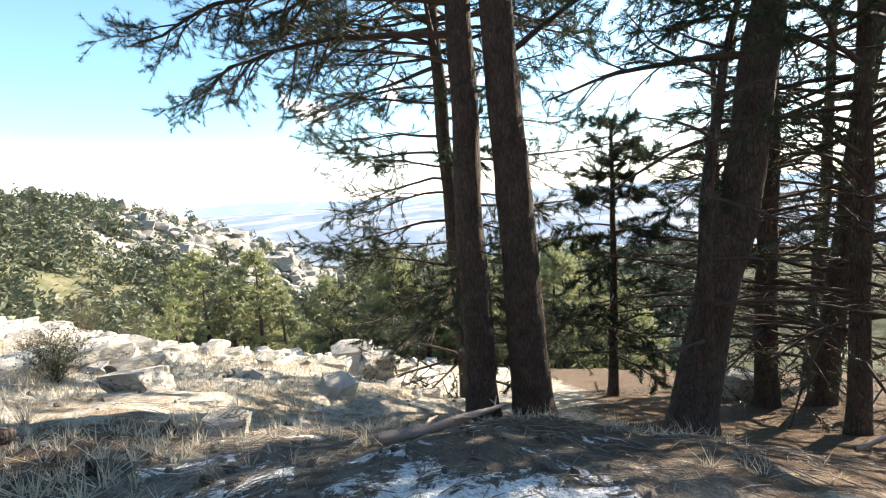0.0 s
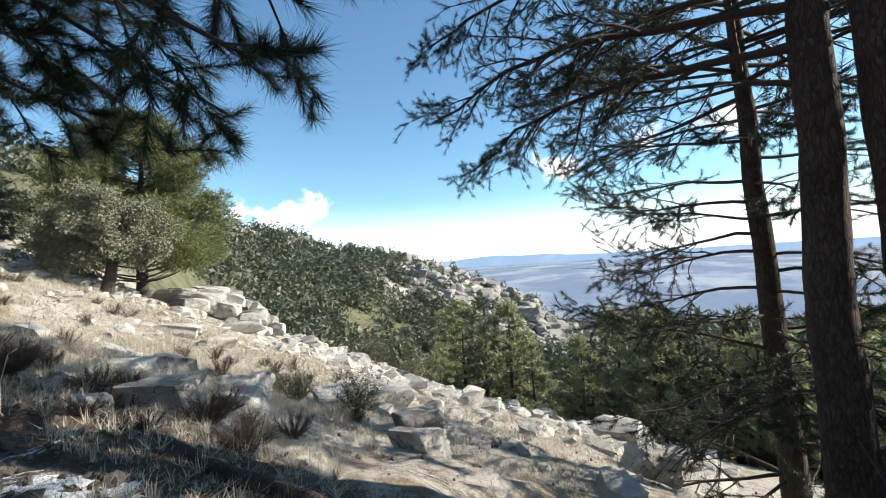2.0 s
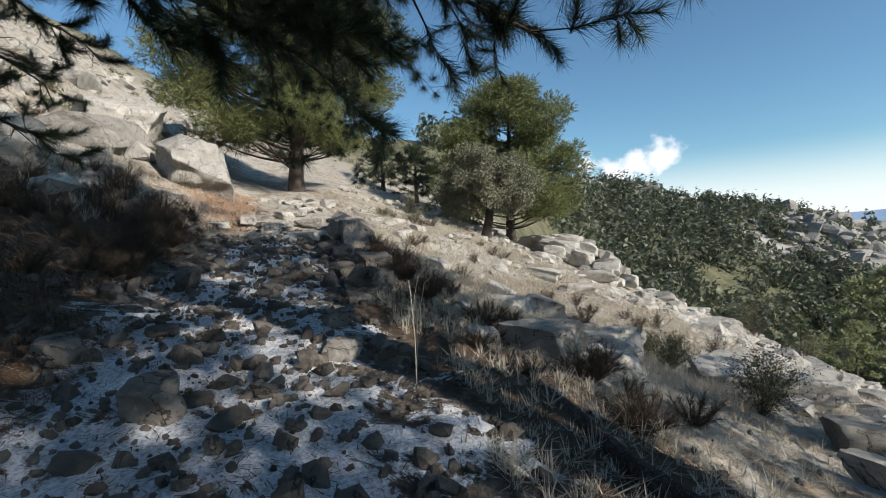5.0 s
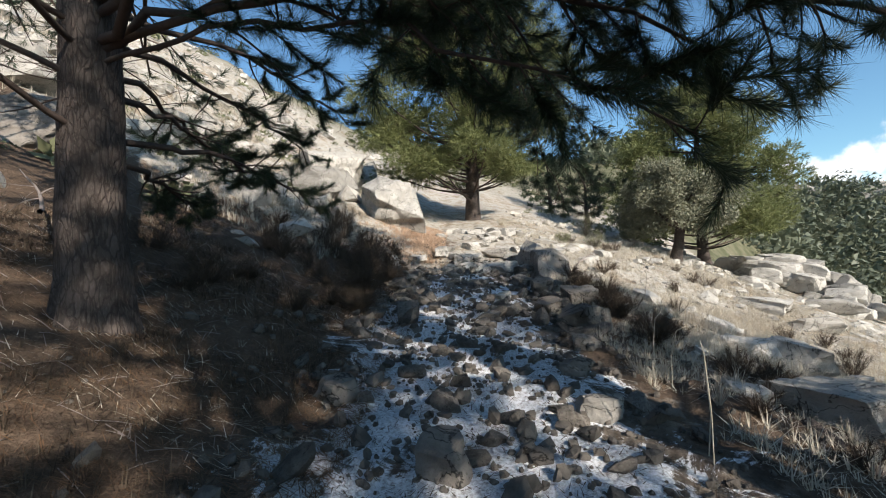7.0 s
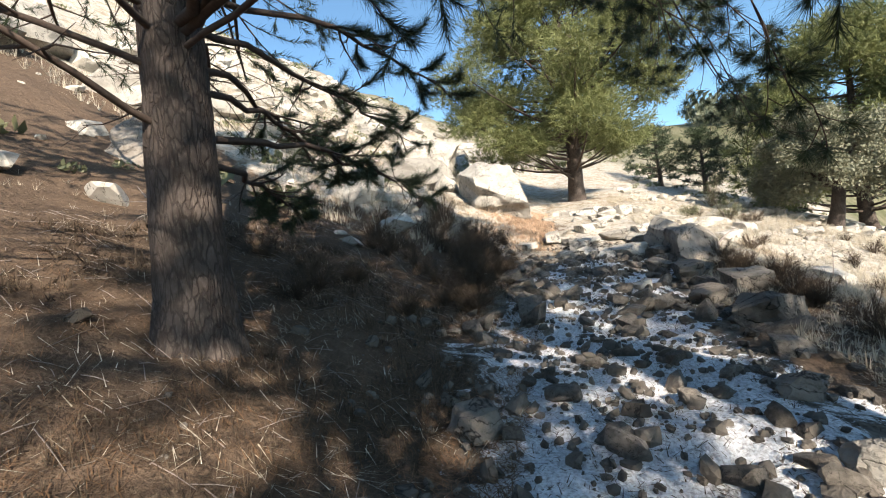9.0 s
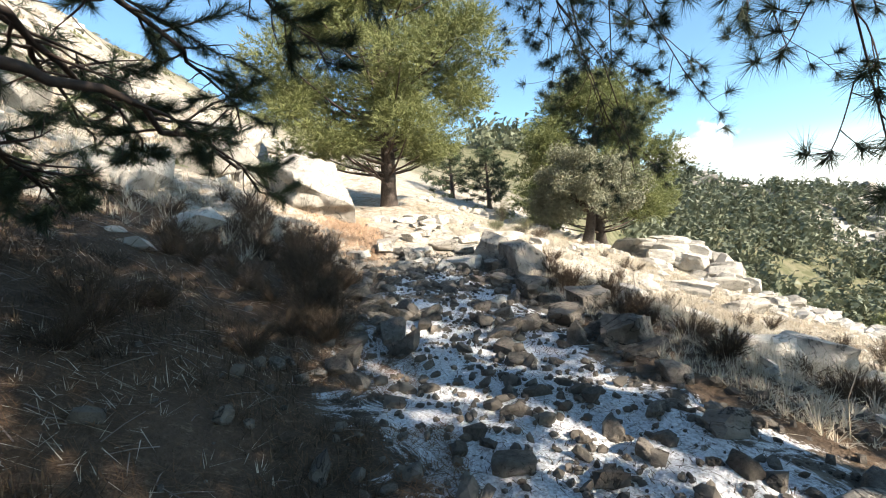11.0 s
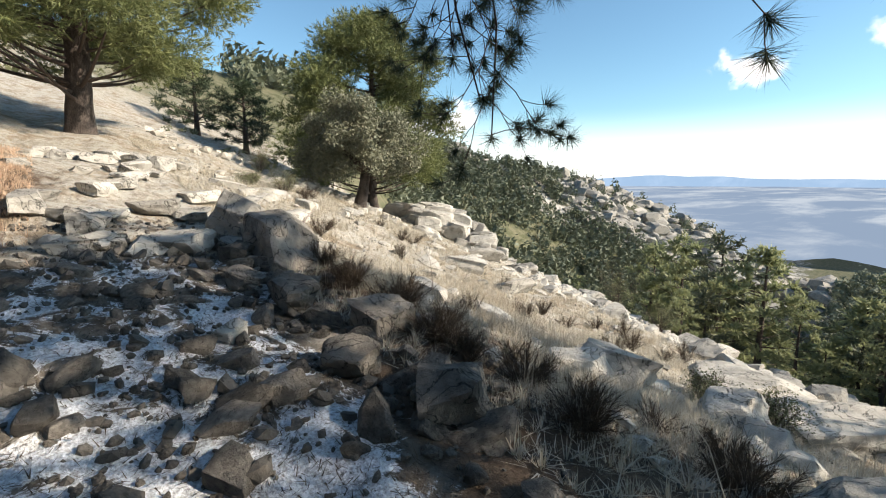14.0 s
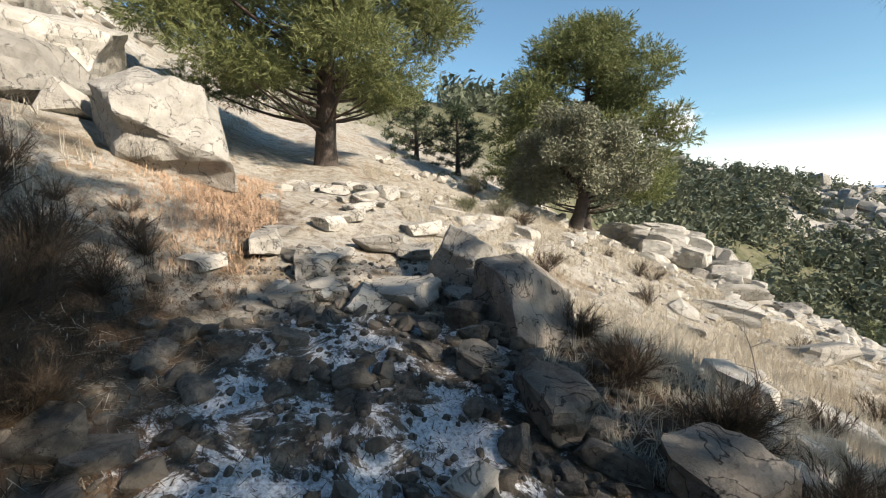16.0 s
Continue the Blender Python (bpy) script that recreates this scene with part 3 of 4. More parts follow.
rock(-20.5, -5.5, (2.2, 1.6, 1.2), 32, "pale rock face on the hillside", 20, .35, subdiv=5)
rock(-18.6, -5.4, (1.4, 1.0, .7), 33, "pale granite ledge on the hillside", 70, .3)
rock(-11.5, -8.6, (1.5, 1.1, .8), 35, "large rock on the hillside behind the pine, darkened for shade", 10, .4, subdiv=5, material=ROCK_SHADED)

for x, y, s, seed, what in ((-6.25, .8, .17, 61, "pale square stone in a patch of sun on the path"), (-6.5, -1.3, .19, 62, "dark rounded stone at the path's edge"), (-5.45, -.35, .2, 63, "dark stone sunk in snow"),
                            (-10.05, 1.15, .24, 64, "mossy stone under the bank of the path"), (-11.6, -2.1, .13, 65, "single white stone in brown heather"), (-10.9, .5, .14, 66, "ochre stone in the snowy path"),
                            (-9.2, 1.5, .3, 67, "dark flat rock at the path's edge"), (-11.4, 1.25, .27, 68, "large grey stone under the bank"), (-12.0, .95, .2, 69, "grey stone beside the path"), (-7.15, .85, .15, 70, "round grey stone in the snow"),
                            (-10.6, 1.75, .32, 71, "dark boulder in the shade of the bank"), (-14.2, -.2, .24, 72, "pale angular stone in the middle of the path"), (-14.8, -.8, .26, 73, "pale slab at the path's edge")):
    rock(x, y, (s * 1.15, s * .9, s * .8), 600 + seed, what, seed * 37, .25, 0, name="stone", material=ROCK if "pale" in what or "white" in what or "ochre" in what else ROCK_SHADED, subdiv=4, cuts=12)

# rocky knoll on the shoulder of the slope
g = np.random.default_rng(41)
BOX = ((1, .1, 0, .66), (-1, 0, .3, .68), (.1, 1, .2, .7), (0, -1, .1, .7), (.2, .25, 1, .6))
for n in range(46):
    ang, rad = g.random() * 6.28, 2.6 * g.random() ** .6
    x, y = -26.2 + rad * math.cos(ang) * 1.5, 16.6 + rad * math.sin(ang)
    s = .35 + .6 * g.random()
    rock(x, y, (s * 1.3, s * .9, s * .8), 100 + n, "jointed pale granite block of a rocky knoll", 25 + g.normal() * 22, .38, g.normal() * 12, "blocks of the rocky knoll",
         z=gz(x, y) + 1.0 * max(0, 1 - (rad / 2.7) ** 2), subdiv=3, cuts=5, faces=BOX)
# boulders scattered over the sunny slope
n = 0
while n < 110:
    x, y = -29 + 28 * g.random(), 2.6 + 22 * g.random() ** 1.3
    if x > -6 and y < 9 or (x > -11 and y < 4.5):
        continue
    s = .12 + (.6 if y > 7 else .26) * g.random() ** 2.8
    rock(x, y, (s * (1 + .7 * g.random()), s * .85, s * .5), 200 + n % 17, "pale granite boulder half buried in straw", g.random() * 360, .3, g.normal() * 10, "boulders on the sunny slope", subdiv=3)
    n += 1
# rim of the slope, where it breaks off to the valley
for n in range(48):
    f = g.random()
    x, y = -24 + 21 * f + g.normal() * 1.5, 19 - 8.5 * f + g.normal() * 2.6
    s = .16 + .5 * g.random() ** 2
    rock(x, y, (s * 1.2, s * .9, s * .75), 240 + n % 13, "angular granite boulder on the rim of the slope", g.random() * 360, .4, g.normal() * 16, "boulders on the slope's rim", subdiv=3)
scree = Geo()
for n in range(1900):
    x, y = -32 + 31 * g.random(), 2.4 + 24 * g.random() ** 1.3
    if n % 4 == 0:
        x, y = -46 + 42 * g.random(), -4.0 - 22 * g.random()
    if (x > -7 and 0 < y < 6) or (0 < y < 9 and g.random() < .45):
        continue
    s = .07 + (.28 if y > 0 else .6) * g.random() ** 3
    sv, sf = rock_shape(520 + n % 19, 1 if n % 3 else 2, (1.25, .9, .55), 10, .06)
    m = np.array(pose(0, 0, 0, g.normal() * 14, g.normal() * 14, g.random() * 360).to_3x3())
    scree.add((sv * s) @ m + np.array([x, y, gz(x, y) + s * .1]), tris=sf)
tagged(part("scree", scree, ROCK, smooth=False), "pale broken granite scattered through the straw", "scree", kind="stuff")
# uphill boulders
for n in range(45):
    x, y = -38 + 34 * g.random(), -4.5 - 12 * g.random()
    s = .3 + .9 * g.random() ** 2
    if x > -14 and y > -10:
        continue
    rock(x, y, (s * 1.2, s, s * .7), 270 + n % 11, "pale granite boulder on the hillside above the path", g.random() * 360, .3, g.normal() * 8, "boulders on the upper hillside", subdiv=3)
# slabs of the rough steps
for n in range(46):
    x, y = -13.4 - 6.5 * g.random(), -.1 + g.normal() * .75 + .15
    y += max(0, -x - 16) * .28
    s = .12 + .2 * g.random()
    rock(x, y, (s * 1.3, s, s * .55), 300 + n % 12, "flat sunlit granite slab forming rough steps in the path", g.random() * 360, .25, g.normal() * 8, "slabs of the stepped path", subdiv=3)

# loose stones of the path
shapes = [Geo().add(*(lambda s: (s[0], s[1]))(rock_shape(400 + n, 2, (1, .8, .62), 14, .07, .42))).mesh("stone", ROCK_SHADED, False) for n in range(14)]
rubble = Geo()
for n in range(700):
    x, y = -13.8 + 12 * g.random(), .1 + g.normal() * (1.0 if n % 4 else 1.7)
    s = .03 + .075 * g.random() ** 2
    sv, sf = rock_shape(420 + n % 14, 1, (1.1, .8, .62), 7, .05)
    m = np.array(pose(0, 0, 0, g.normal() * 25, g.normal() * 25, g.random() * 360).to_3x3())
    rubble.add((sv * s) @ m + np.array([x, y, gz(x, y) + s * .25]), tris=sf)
tagged(part("rubble", rubble, ROCK_SHADED, smooth=False), "grey broken rubble between larger stones of the path", "rubble", kind="stuff")
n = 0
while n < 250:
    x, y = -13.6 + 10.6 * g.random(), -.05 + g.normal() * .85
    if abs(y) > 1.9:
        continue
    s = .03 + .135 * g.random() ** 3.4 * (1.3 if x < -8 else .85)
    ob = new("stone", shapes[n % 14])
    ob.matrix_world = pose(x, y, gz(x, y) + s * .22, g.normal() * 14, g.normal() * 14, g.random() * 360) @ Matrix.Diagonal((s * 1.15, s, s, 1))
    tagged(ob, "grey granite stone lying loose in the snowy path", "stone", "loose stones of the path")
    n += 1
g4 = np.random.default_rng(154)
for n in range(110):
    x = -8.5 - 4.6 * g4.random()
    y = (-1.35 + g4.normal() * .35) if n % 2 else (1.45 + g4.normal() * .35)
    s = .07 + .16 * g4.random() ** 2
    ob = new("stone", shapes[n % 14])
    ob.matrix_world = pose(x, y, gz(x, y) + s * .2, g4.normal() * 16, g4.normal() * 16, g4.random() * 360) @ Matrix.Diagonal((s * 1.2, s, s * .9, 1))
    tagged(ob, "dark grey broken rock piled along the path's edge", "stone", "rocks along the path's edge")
grit = Geo()
sv, sf = rock_shape(480, 1, (1, .8, .6), 6, .04)
for n in range(3800):
    x, y = -15 + 15.5 * g.random(), g.normal() * 1.05
    if g.random() < .25:
        x, y = -24 + 24 * g.random(), 2 + 12 * g.random() ** 1.5
    s = .012 + .035 * g.random() ** 2
    m = np.array(pose(0, 0, 0, g.random() * 360, g.random() * 360, g.random() * 360).to_3x3())
    grit.add((sv * s) @ m + np.array([x, y, gz(x, y) + s * .3]), tris=sf)
tagged(part("gravel", grit, ROCK_SHADED, smooth=False), "small grey gravel strewn over the path", "gravel", kind="stuff")

# ---------------------------------------------------------------- pines


def up_pine(x, y, h, radius, lean, seed, label, limbs, group="", taper=.3, sink=.15, sun=False, sides=22, bow=.15):
    """A tall pine. limbs: calls of limb() as dicts with at (height), az (degrees), el and the rest."""
    g = np.random.default_rng(seed)
    root = tree(label, group=group)
    root.location = (x, y, gz(x, y))
    line = trunk_line((0, 0, -sink), h, lean, g, bow)
    part("trunk", trunk_geo(line, radius, taper, sides, seed=seed), BARK, root)
    leaf = Geo()
    for d in limbs:
        d = dict(d)
        at, az_, el = radians(0) + d.pop("at"), radians(d.pop("az")), radians(d.pop("el"))
        p = np.array([np.interp(at - sink * 0, line[:, 2], line[:, i]) for i in range(3)])
        way = (math.sin(az_) * math.cos(el), math.cos(az_) * math.cos(el), math.sin(el))
        wood, leaf = Geo(), Geo()
        if d.get('end') is not None:
            d['end'] = np.array(d['end']) - np.array(root.location)
        limb(wood, leaf, p, way, g=g, **d)
        bough = part("branch", wood, TWIG, root)
        if leaf.n:
            part("needle_spray", leaf, NEEDLE_SUN if sun else NEEDLE_SHADE, bough, "needle spray in shade-darkened green")
    return root


def whorls(g, lo, hi, step, per, length, el=5, droop=.35, tuft=(16, .13, .005), **more):
    """Limbs in loose whorls up a trunk; length is a function of the height's fraction."""
    out, h, turn = [], lo, g.random() * 360
    while h < hi:
        f = (h - lo) / (hi - lo)
        for n in range(per):
            turn += 360 / per + g.normal() * 22
            ln = length(f) * (.75 + .5 * g.random())
            out.append(dict(at=h + g.normal() * step * .3, az=turn, el=el + g.normal() * 8 + 25 * f, length=ln, radius=.012 + .011 * ln, droop=droop, tuft=tuft, **{'fine': lo < 3.9, **more}))
        turn += 40
        h += step * (.7 + .6 * g.random())
    return out


FINE = (46, .085, .0036)
g = np.random.default_rng(51)
# twin pines at the edge of the path: bare boles with dead stubs, foliage high up
stubs = [dict(at=.6 + .45 * n + g.random() * .3, az=g.random() * 360, el=g.normal() * 12, length=.35 + .7 * g.random(), radius=.014, droop=.2, tuft=None, subs=3, sub_len=.35, twigs=1, steps=4) for n in range(9)]
TIP = dict(tuft=(40, .075, .0034), subs=22, sub_len=.26, twigs=9, hi=1.45, run=1.0, sub_droop=.55, steps=10, sub_from=.3, rise=.5)
big_left = [dict(at=5.7, az=-62, el=14, length=4.6, radius=.055, end=(-4.3, 5.3, 2.75), **TIP),
            dict(at=5.3, az=-62, el=14, length=4.6, radius=.05, end=(-3.95, 5.65, 2.1), **TIP),
            dict(at=6.4, az=-50, el=8, length=4.4, radius=.05, end=(-4.05, 4.85, 3.5), **TIP),
            dict(at=6.0, az=-50, el=8, length=4.4, radius=.05, end=(-3.2, 6.3, 3.2), **TIP),
            dict(at=4.9, az=-85, el=20, length=2.2, radius=.035, droop=.3, tuft=FINE, subs=9, sub_len=.4, twigs=4, bare=.5)]
# the pair's high whorls are out of view, thickened to shade the bank
up_pine(-.27, 5.79, 16, .225, (-.15, .1), 52, "tall dark-barked pine, one of a close pair", stubs[:5] + big_left
        + whorls(g, 5.8, 7.6, 1.1, 1, lambda f: 2.2, tuft=(16, .12, .006), subs=7, twigs=3) + whorls(g, 9.2, 15.6, .52, 4, lambda f: 3.4 - 1.8 * f, tuft=(15, .16, .016), subs=8, twigs=4, bare=.1), "close pair of pines")
up_pine(.43, 5.70, 16, .275, (-.7, 0), 53, "tall pine with deeply furrowed bark, one of a close pair", stubs[5:]
        + [dict(at=4.9, az=60, el=35, length=3.2, radius=.05, droop=.2, tuft=FINE, subs=10, sub_len=.4, twigs=4, bare=.2),
           dict(at=5.7, az=20, el=25, length=3.2, radius=.05, droop=.2, tuft=FINE, subs=10, sub_len=.4, twigs=4)]
        + whorls(g, 7.4, 8.4, 1.2, 1, lambda f: 1.6, tuft=(16, .14, .008), subs=7, twigs=3) + whorls(g, 9.2, 15.6, .52, 4, lambda f: 3.4 - 1.8 * f, tuft=(15, .16, .016), subs=8, twigs=4, bare=.1), "close pair of pines", sides=26)
# leaning pine and its crooked neighbour
# the dense whorls from 5.3 to 6.9 m are added to shade the path
up_pine(2.02, 4.65, 13, .25, (2.0, .6), 54, "thick dark pine trunk leaning to one side",
        [dict(at=4.4, az=-70, el=12, length=2.4, radius=.05, droop=.35, tuft=FINE, subs=10, sub_len=.45, twigs=4, bare=.3),
         dict(at=3.6, az=-95, el=-12, length=2.0, radius=.035, droop=.2, tuft=None, subs=7, sub_len=.4, twigs=2),
         dict(at=4.6, az=70, el=12, length=2.2, radius=.04, droop=.2, tuft=FINE, subs=9, sub_len=.4, twigs=4)]
        + whorls(g, 5.3, 6.9, .45, 4, lambda f: 2.5, tuft=(16, .14, .010), subs=8, twigs=4) + whorls(g, 7.4, 12.3, .8, 2, lambda f: 2.6 - 1.3 * f, tuft=(12, .13, .007), subs=7, twigs=3, bare=.5), sides=26)
up_pine(2.5, 4.95, 6.5, .10, (1.1, 1.3), 55, "slender crooked pine stem beside a leaning trunk",
        whorls(g, 1.6, 5.8, .45, 2, lambda f: 1.6 - .9 * f, tuft=(14, .12, .005), subs=6, twigs=2, bare=.5), bow=-.8)
# top made taller and fuller than seen, to shade the uphill bank
up_pine(4.45, 5.1, 13.6, .12, (.1, .3), 56, "slim straight pine with many dry side branches",
        whorls(g, 1.0, 4.0, .32, 3, lambda f: 1.7, el=2, tuft=(10, .12, .005), subs=7, twigs=2, bare=.75)
        + whorls(g, 4.0, 13.2, .5, 4, lambda f: 3.0 - 1.4 * f, tuft=(22, .14, .011), subs=8, twigs=4))
# the last two pines stand out of view, added to cast shade
for n, (x, y, r) in enumerate(((4.9, 7.4, .19), (5.6, 7.1, .19), (7.6, 9.8, .16), (9.2, 6.0, .2), (7.2, 2.6, .2))):
    up_pine(x, y, 11, r, (g.normal() * .4, g.normal() * .4), 60 + n, "pine with dry lower branches in the partly added grove",
            whorls(g, 1.2, 4.6, .4, 3, lambda f: 2.2, el=0, tuft=(13, .12, .008), subs=7, twigs=3, bare=.45)
            + whorls(g, 4.6, 10.5, .8, 2, lambda f: 2.4 - 1.4 * f, tuft=(9, .14, .008), subs=6, twigs=3), "pines of the grove")
# extra pine, put in for its shadow and hidden behind the leaning trunk
up_pine(5.4, 9.6, 7.6, .16, (-.2, .1), 72, "dense pine added behind the leaning trunk to cast shade",
        whorls(g, 1.5, 7.4, .45, 3, lambda f: 2.1 - 1.3 * f, el=0, tuft=(16, .14, .009), subs=7, twigs=3, bare=.3))
up_pine(2.5, 8.4, 5.6, .10, (.05, .1), 70, "young pine with thin whorled branches",
        whorls(g, .9, 5.4, .36, 4, lambda f: 1.6 - 1.1 * f, el=4, tuft=(26, .12, .009), subs=8, twigs=3, bare=.15))
# pine with long layered branches below the pair
lay = [dict(at=.5 + .31 * n + g.normal() * .08, az=(-75 if n % 3 else 95) + g.normal() * 38, el=4 + g.normal() * 6, length=2.8 + g.random() * 1.0, radius=.034, droop=.32 if n < 9 else .22, up_tip=.3,
            tuft=(40, .12, .0065), subs=17, sub_len=.42, twigs=4, bare=.4 if n < 8 else .15, steps=9) for n in range(26)]
lay += [dict(at=.9 + .6 * n, az=g.random() * 360, el=3, length=2.2, radius=.03, droop=.3, tuft=(44, .12, .0065), subs=13, sub_len=.4, twigs=4, bare=.25) for n in range(13)]
up_pine(-.36, 9.25, 13.4, .21, (-.45, .2), 71, "tall pine with long layered, partly bare branches", lay
        + whorls(g, 7.4, 13.0, .5, 4, lambda f: 3.3 - 2.1 * f, tuft=(15, .17, .015), subs=9, twigs=4, bare=.2))

# great pine on the uphill side, whose limbs hang over the path
DEEP = (95, .135, .0033)
hang = dict(az=0, el=0, length=1, subs=22, sub_len=.18, twigs=3, tuft=DEEP, steps=12, sub_droop=.05, sub_from=.35, wander=.09, lo=.15, hi=1.15, flat=.5, run=1.0)
g = np.random.default_rng(80)
pompom = {**hang, 'tuft': (130, .125, .0028), 'ends': True, 'lo': .25, 'hi': 1.75, 'twigs': 3, 'sub_len': .14, 'sub_droop': .9, 'sub_from': .45, 'subs': 22, 'run': .35, 'wander': .12}
over = [dict(at=h, end=e, radius=r, rise=k_, **(hang if k_ < 1 else pompom)) for h, e, r, k_ in (
    (2.3, (-2.85, 1.45, 1.78), .045, .35), (2.6, (-2.6, 1.5, 1.95), .05, .45), (2.5, (-3.7, 1.9, 1.85), .045, .3), (2.2, (-4.3, 1.7, 1.72), .04, .35),
    (3.0, (-3.2, 1.0, 2.4), .05, .4), (2.8, (-3.4, .3, 2.5), .045, .4), (3.6, (-2.8, 1.9, 2.9), .05, .5),
    (2.7, (-5.4, 2.2, 2.3), .045, .4),
    (2.3, (-4.6, .9, 1.9), .04, .35), (2.6, (-4.2, 1.2, 2.15), .045, .4), (2.8, (-3.9, .9, 2.35), .045, .4),
    (2.1, (-4.35, .75, 1.45), .025, .3),
    (3.9, (-5.87, .5, 1.6), .016, 1.3), (4.0, (-7.6, .5, 2.6), .019, 1.2), (4.2, (-7.65, 1.2, 2.5), .019, 1.3), (4.3, (-7.4, 1.9, 2.6), .019, 1.2),
    (4.4, (-9.2, 1.72, 2.15), .026, 1.4), (4.3, (-9.0, 1.62, 1.88), .02, 1.5), (4.5, (-9.15, 1.42, 2.45), .02, 1.3), (4.2, (-6.6, 1.6, 2.5), .019, 1.2))]
over += [dict(at=h, end=e, radius=.035, rise=.3, **{**hang, "bare": .35}) for h, e in (
    (1.5, (-9.4, -2.3, 2.0)), (1.9, (-9.3, -3.4, 2.5)), (2.2, (-10.2, -4.2, 2.7)), (2.4, (-9.8, -2.6, 2.8)), (1.3, (-8.9, -3.9, 1.9)), (2.6, (-8.6, -1.6, 3.0)))]
dry = [dict(at=1.5 + .22 * n, az=g.choice([150, 200, 250, 110]) + g.normal() * 20, el=18 + g.normal() * 8, length=2.3 + g.random(), radius=.03, droop=.25, tuft=None, subs=12, sub_len=.4, twigs=3) for n in range(13)]
crown_ = whorls(g, 4.6, 11.2, .55, 4, lambda f: 4.4 - 2.8 * f, el=12, tuft=(26, .15, .011), subs=10, twigs=4)
up_pine(-6.25, -3.25, 12, .25, (-.1, .2), 81, "great pine with grey furrowed bark beside the path", over + dry + crown_, sides=30, taper=.35)


def sunny_pine(x, y, h, radius, crown_r, base_h, seed, label, bunches=70, per=60, tuft=(14, .20, .016), lean=(0, 0), material=None, group=""):
    """A broad pine of rounded bunches of foliage, on a visible bole with limbs."""
    g = np.random.default_rng(seed)
    root = tree(label, group=group)
    root.location = (x, y, gz(x, y))
    line = trunk_line((0, 0, -.2), h * .93, lean, g)
    part("trunk", trunk_geo(line, radius, .2, 18 if per > 30 else 7, seed=seed), BARK, root)
    wood, leaf = Geo(), Geo()
    centres, sizes = [], []
    for n in range(bunches):
        f = (n + g.random()) / bunches
        hz = base_h + (h - base_h) * f
        prof = max(math.sin(math.pi * (.2 + .8 * f ** .9)), 0) ** .6
        ang = n * 2.4 + g.normal() * .4
        rad = crown_r * max(prof, .15) * (.3 + .65 * g.random())
        s = crown_r * (.17 + .15 * g.random())
        t0 = np.array([np.interp(max(hz - rad * .35, .8), line[:, 2], line[:, i]) for i in range(3)])
        c = np.array([t0[0] + math.cos(ang) * rad, t0[1] + math.sin(ang) * rad, hz])
        mid = (t0 + c) / 2 + np.array([0, 0, -.15 * rad + .1])
        ff = np.linspace(0, 1, 6)[:, None]
        pts = t0 * (1 - ff) ** 2 + 2 * mid * ff * (1 - ff) + c * ff ** 2
        wood.add(*tube(pts, np.linspace(.02 + .012 * rad, .012, 6), 5 if per > 30 else 3))
        centres.append(c)
        sizes.append(s)
    clump_crown(leaf, centres, sizes, per, tuft, g)
    part("bough", wood, TWIG, root)
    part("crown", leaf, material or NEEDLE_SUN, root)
    return root


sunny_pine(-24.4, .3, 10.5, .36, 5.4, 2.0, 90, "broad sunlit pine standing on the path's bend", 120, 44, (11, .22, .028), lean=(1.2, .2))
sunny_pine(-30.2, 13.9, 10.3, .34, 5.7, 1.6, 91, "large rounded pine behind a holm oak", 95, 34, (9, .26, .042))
sunny_pine(-38.5, 9.5, 4.6, .2, 2.4, .6, 92, "dark pine further along the slope", 45, 34, (10, .26, .03), material=NEEDLE_SHADE)
sunny_pine(-41, 7.2, 4.6, .2, 2.4, .6, 93, "dark pine further along the slope", 40, 34, (10, .26, .03), material=NEEDLE_SHADE)

# holm oak with a grey-green rounded crown
g = np.random.default_rng(95)
oak = tree("grey-green rounded holm oak with a short leaning trunk", "holm oak")
oak.location = (-24.6, 9.7, gz(-24.6, 9.7))
line = trunk_line((0, 0, -.2), 2.4, (.5, .2), g)
part("trunk", trunk_geo(line, .28, .6, 16, seed=5), BARK, oak)
wood, leaf, centres = Geo(), Geo(), []
for n in range(85):
    d = g.normal(size=3)
    d /= np.linalg.norm(d)
    c = np.array([.2, 0, 2.9]) + d * np.array([2.7, 2.7, 2.0]) * (.45 + .55 * g.random())
    c[2] = max(c[2], .9)
    ff = np.linspace(0, 1, 5)[:, None]
    wood.add(*tube(line[-8] * (1 - ff) + c * ff + np.array([0, 0, .25]) * np.sin(ff * 3.14), np.linspace(.05, .01, 5), 4))
    m = 640
    e = g.normal(size=(m, 3))
    e /= np.linalg.norm(e, axis=1)[:, None]
    leaves(leaf, c + e * (.42 + .3 * g.random()) * g.random((m, 1)) ** .5, .054, g)
part("bough", wood, TWIG, oak)
part("crown", leaf, OAK_LEAF, oak)

# ---------------------------------------------------------------- valley pines and woods
g = np.random.default_rng(120)


def degrees_left(x, y):
    """Bearing from the path, in degrees left of +y."""
    return math.degrees(math.atan2(-(x + 2), y))


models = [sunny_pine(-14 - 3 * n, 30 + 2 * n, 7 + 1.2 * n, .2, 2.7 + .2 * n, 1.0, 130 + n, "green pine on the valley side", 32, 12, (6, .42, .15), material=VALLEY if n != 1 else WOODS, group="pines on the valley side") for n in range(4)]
n = 0
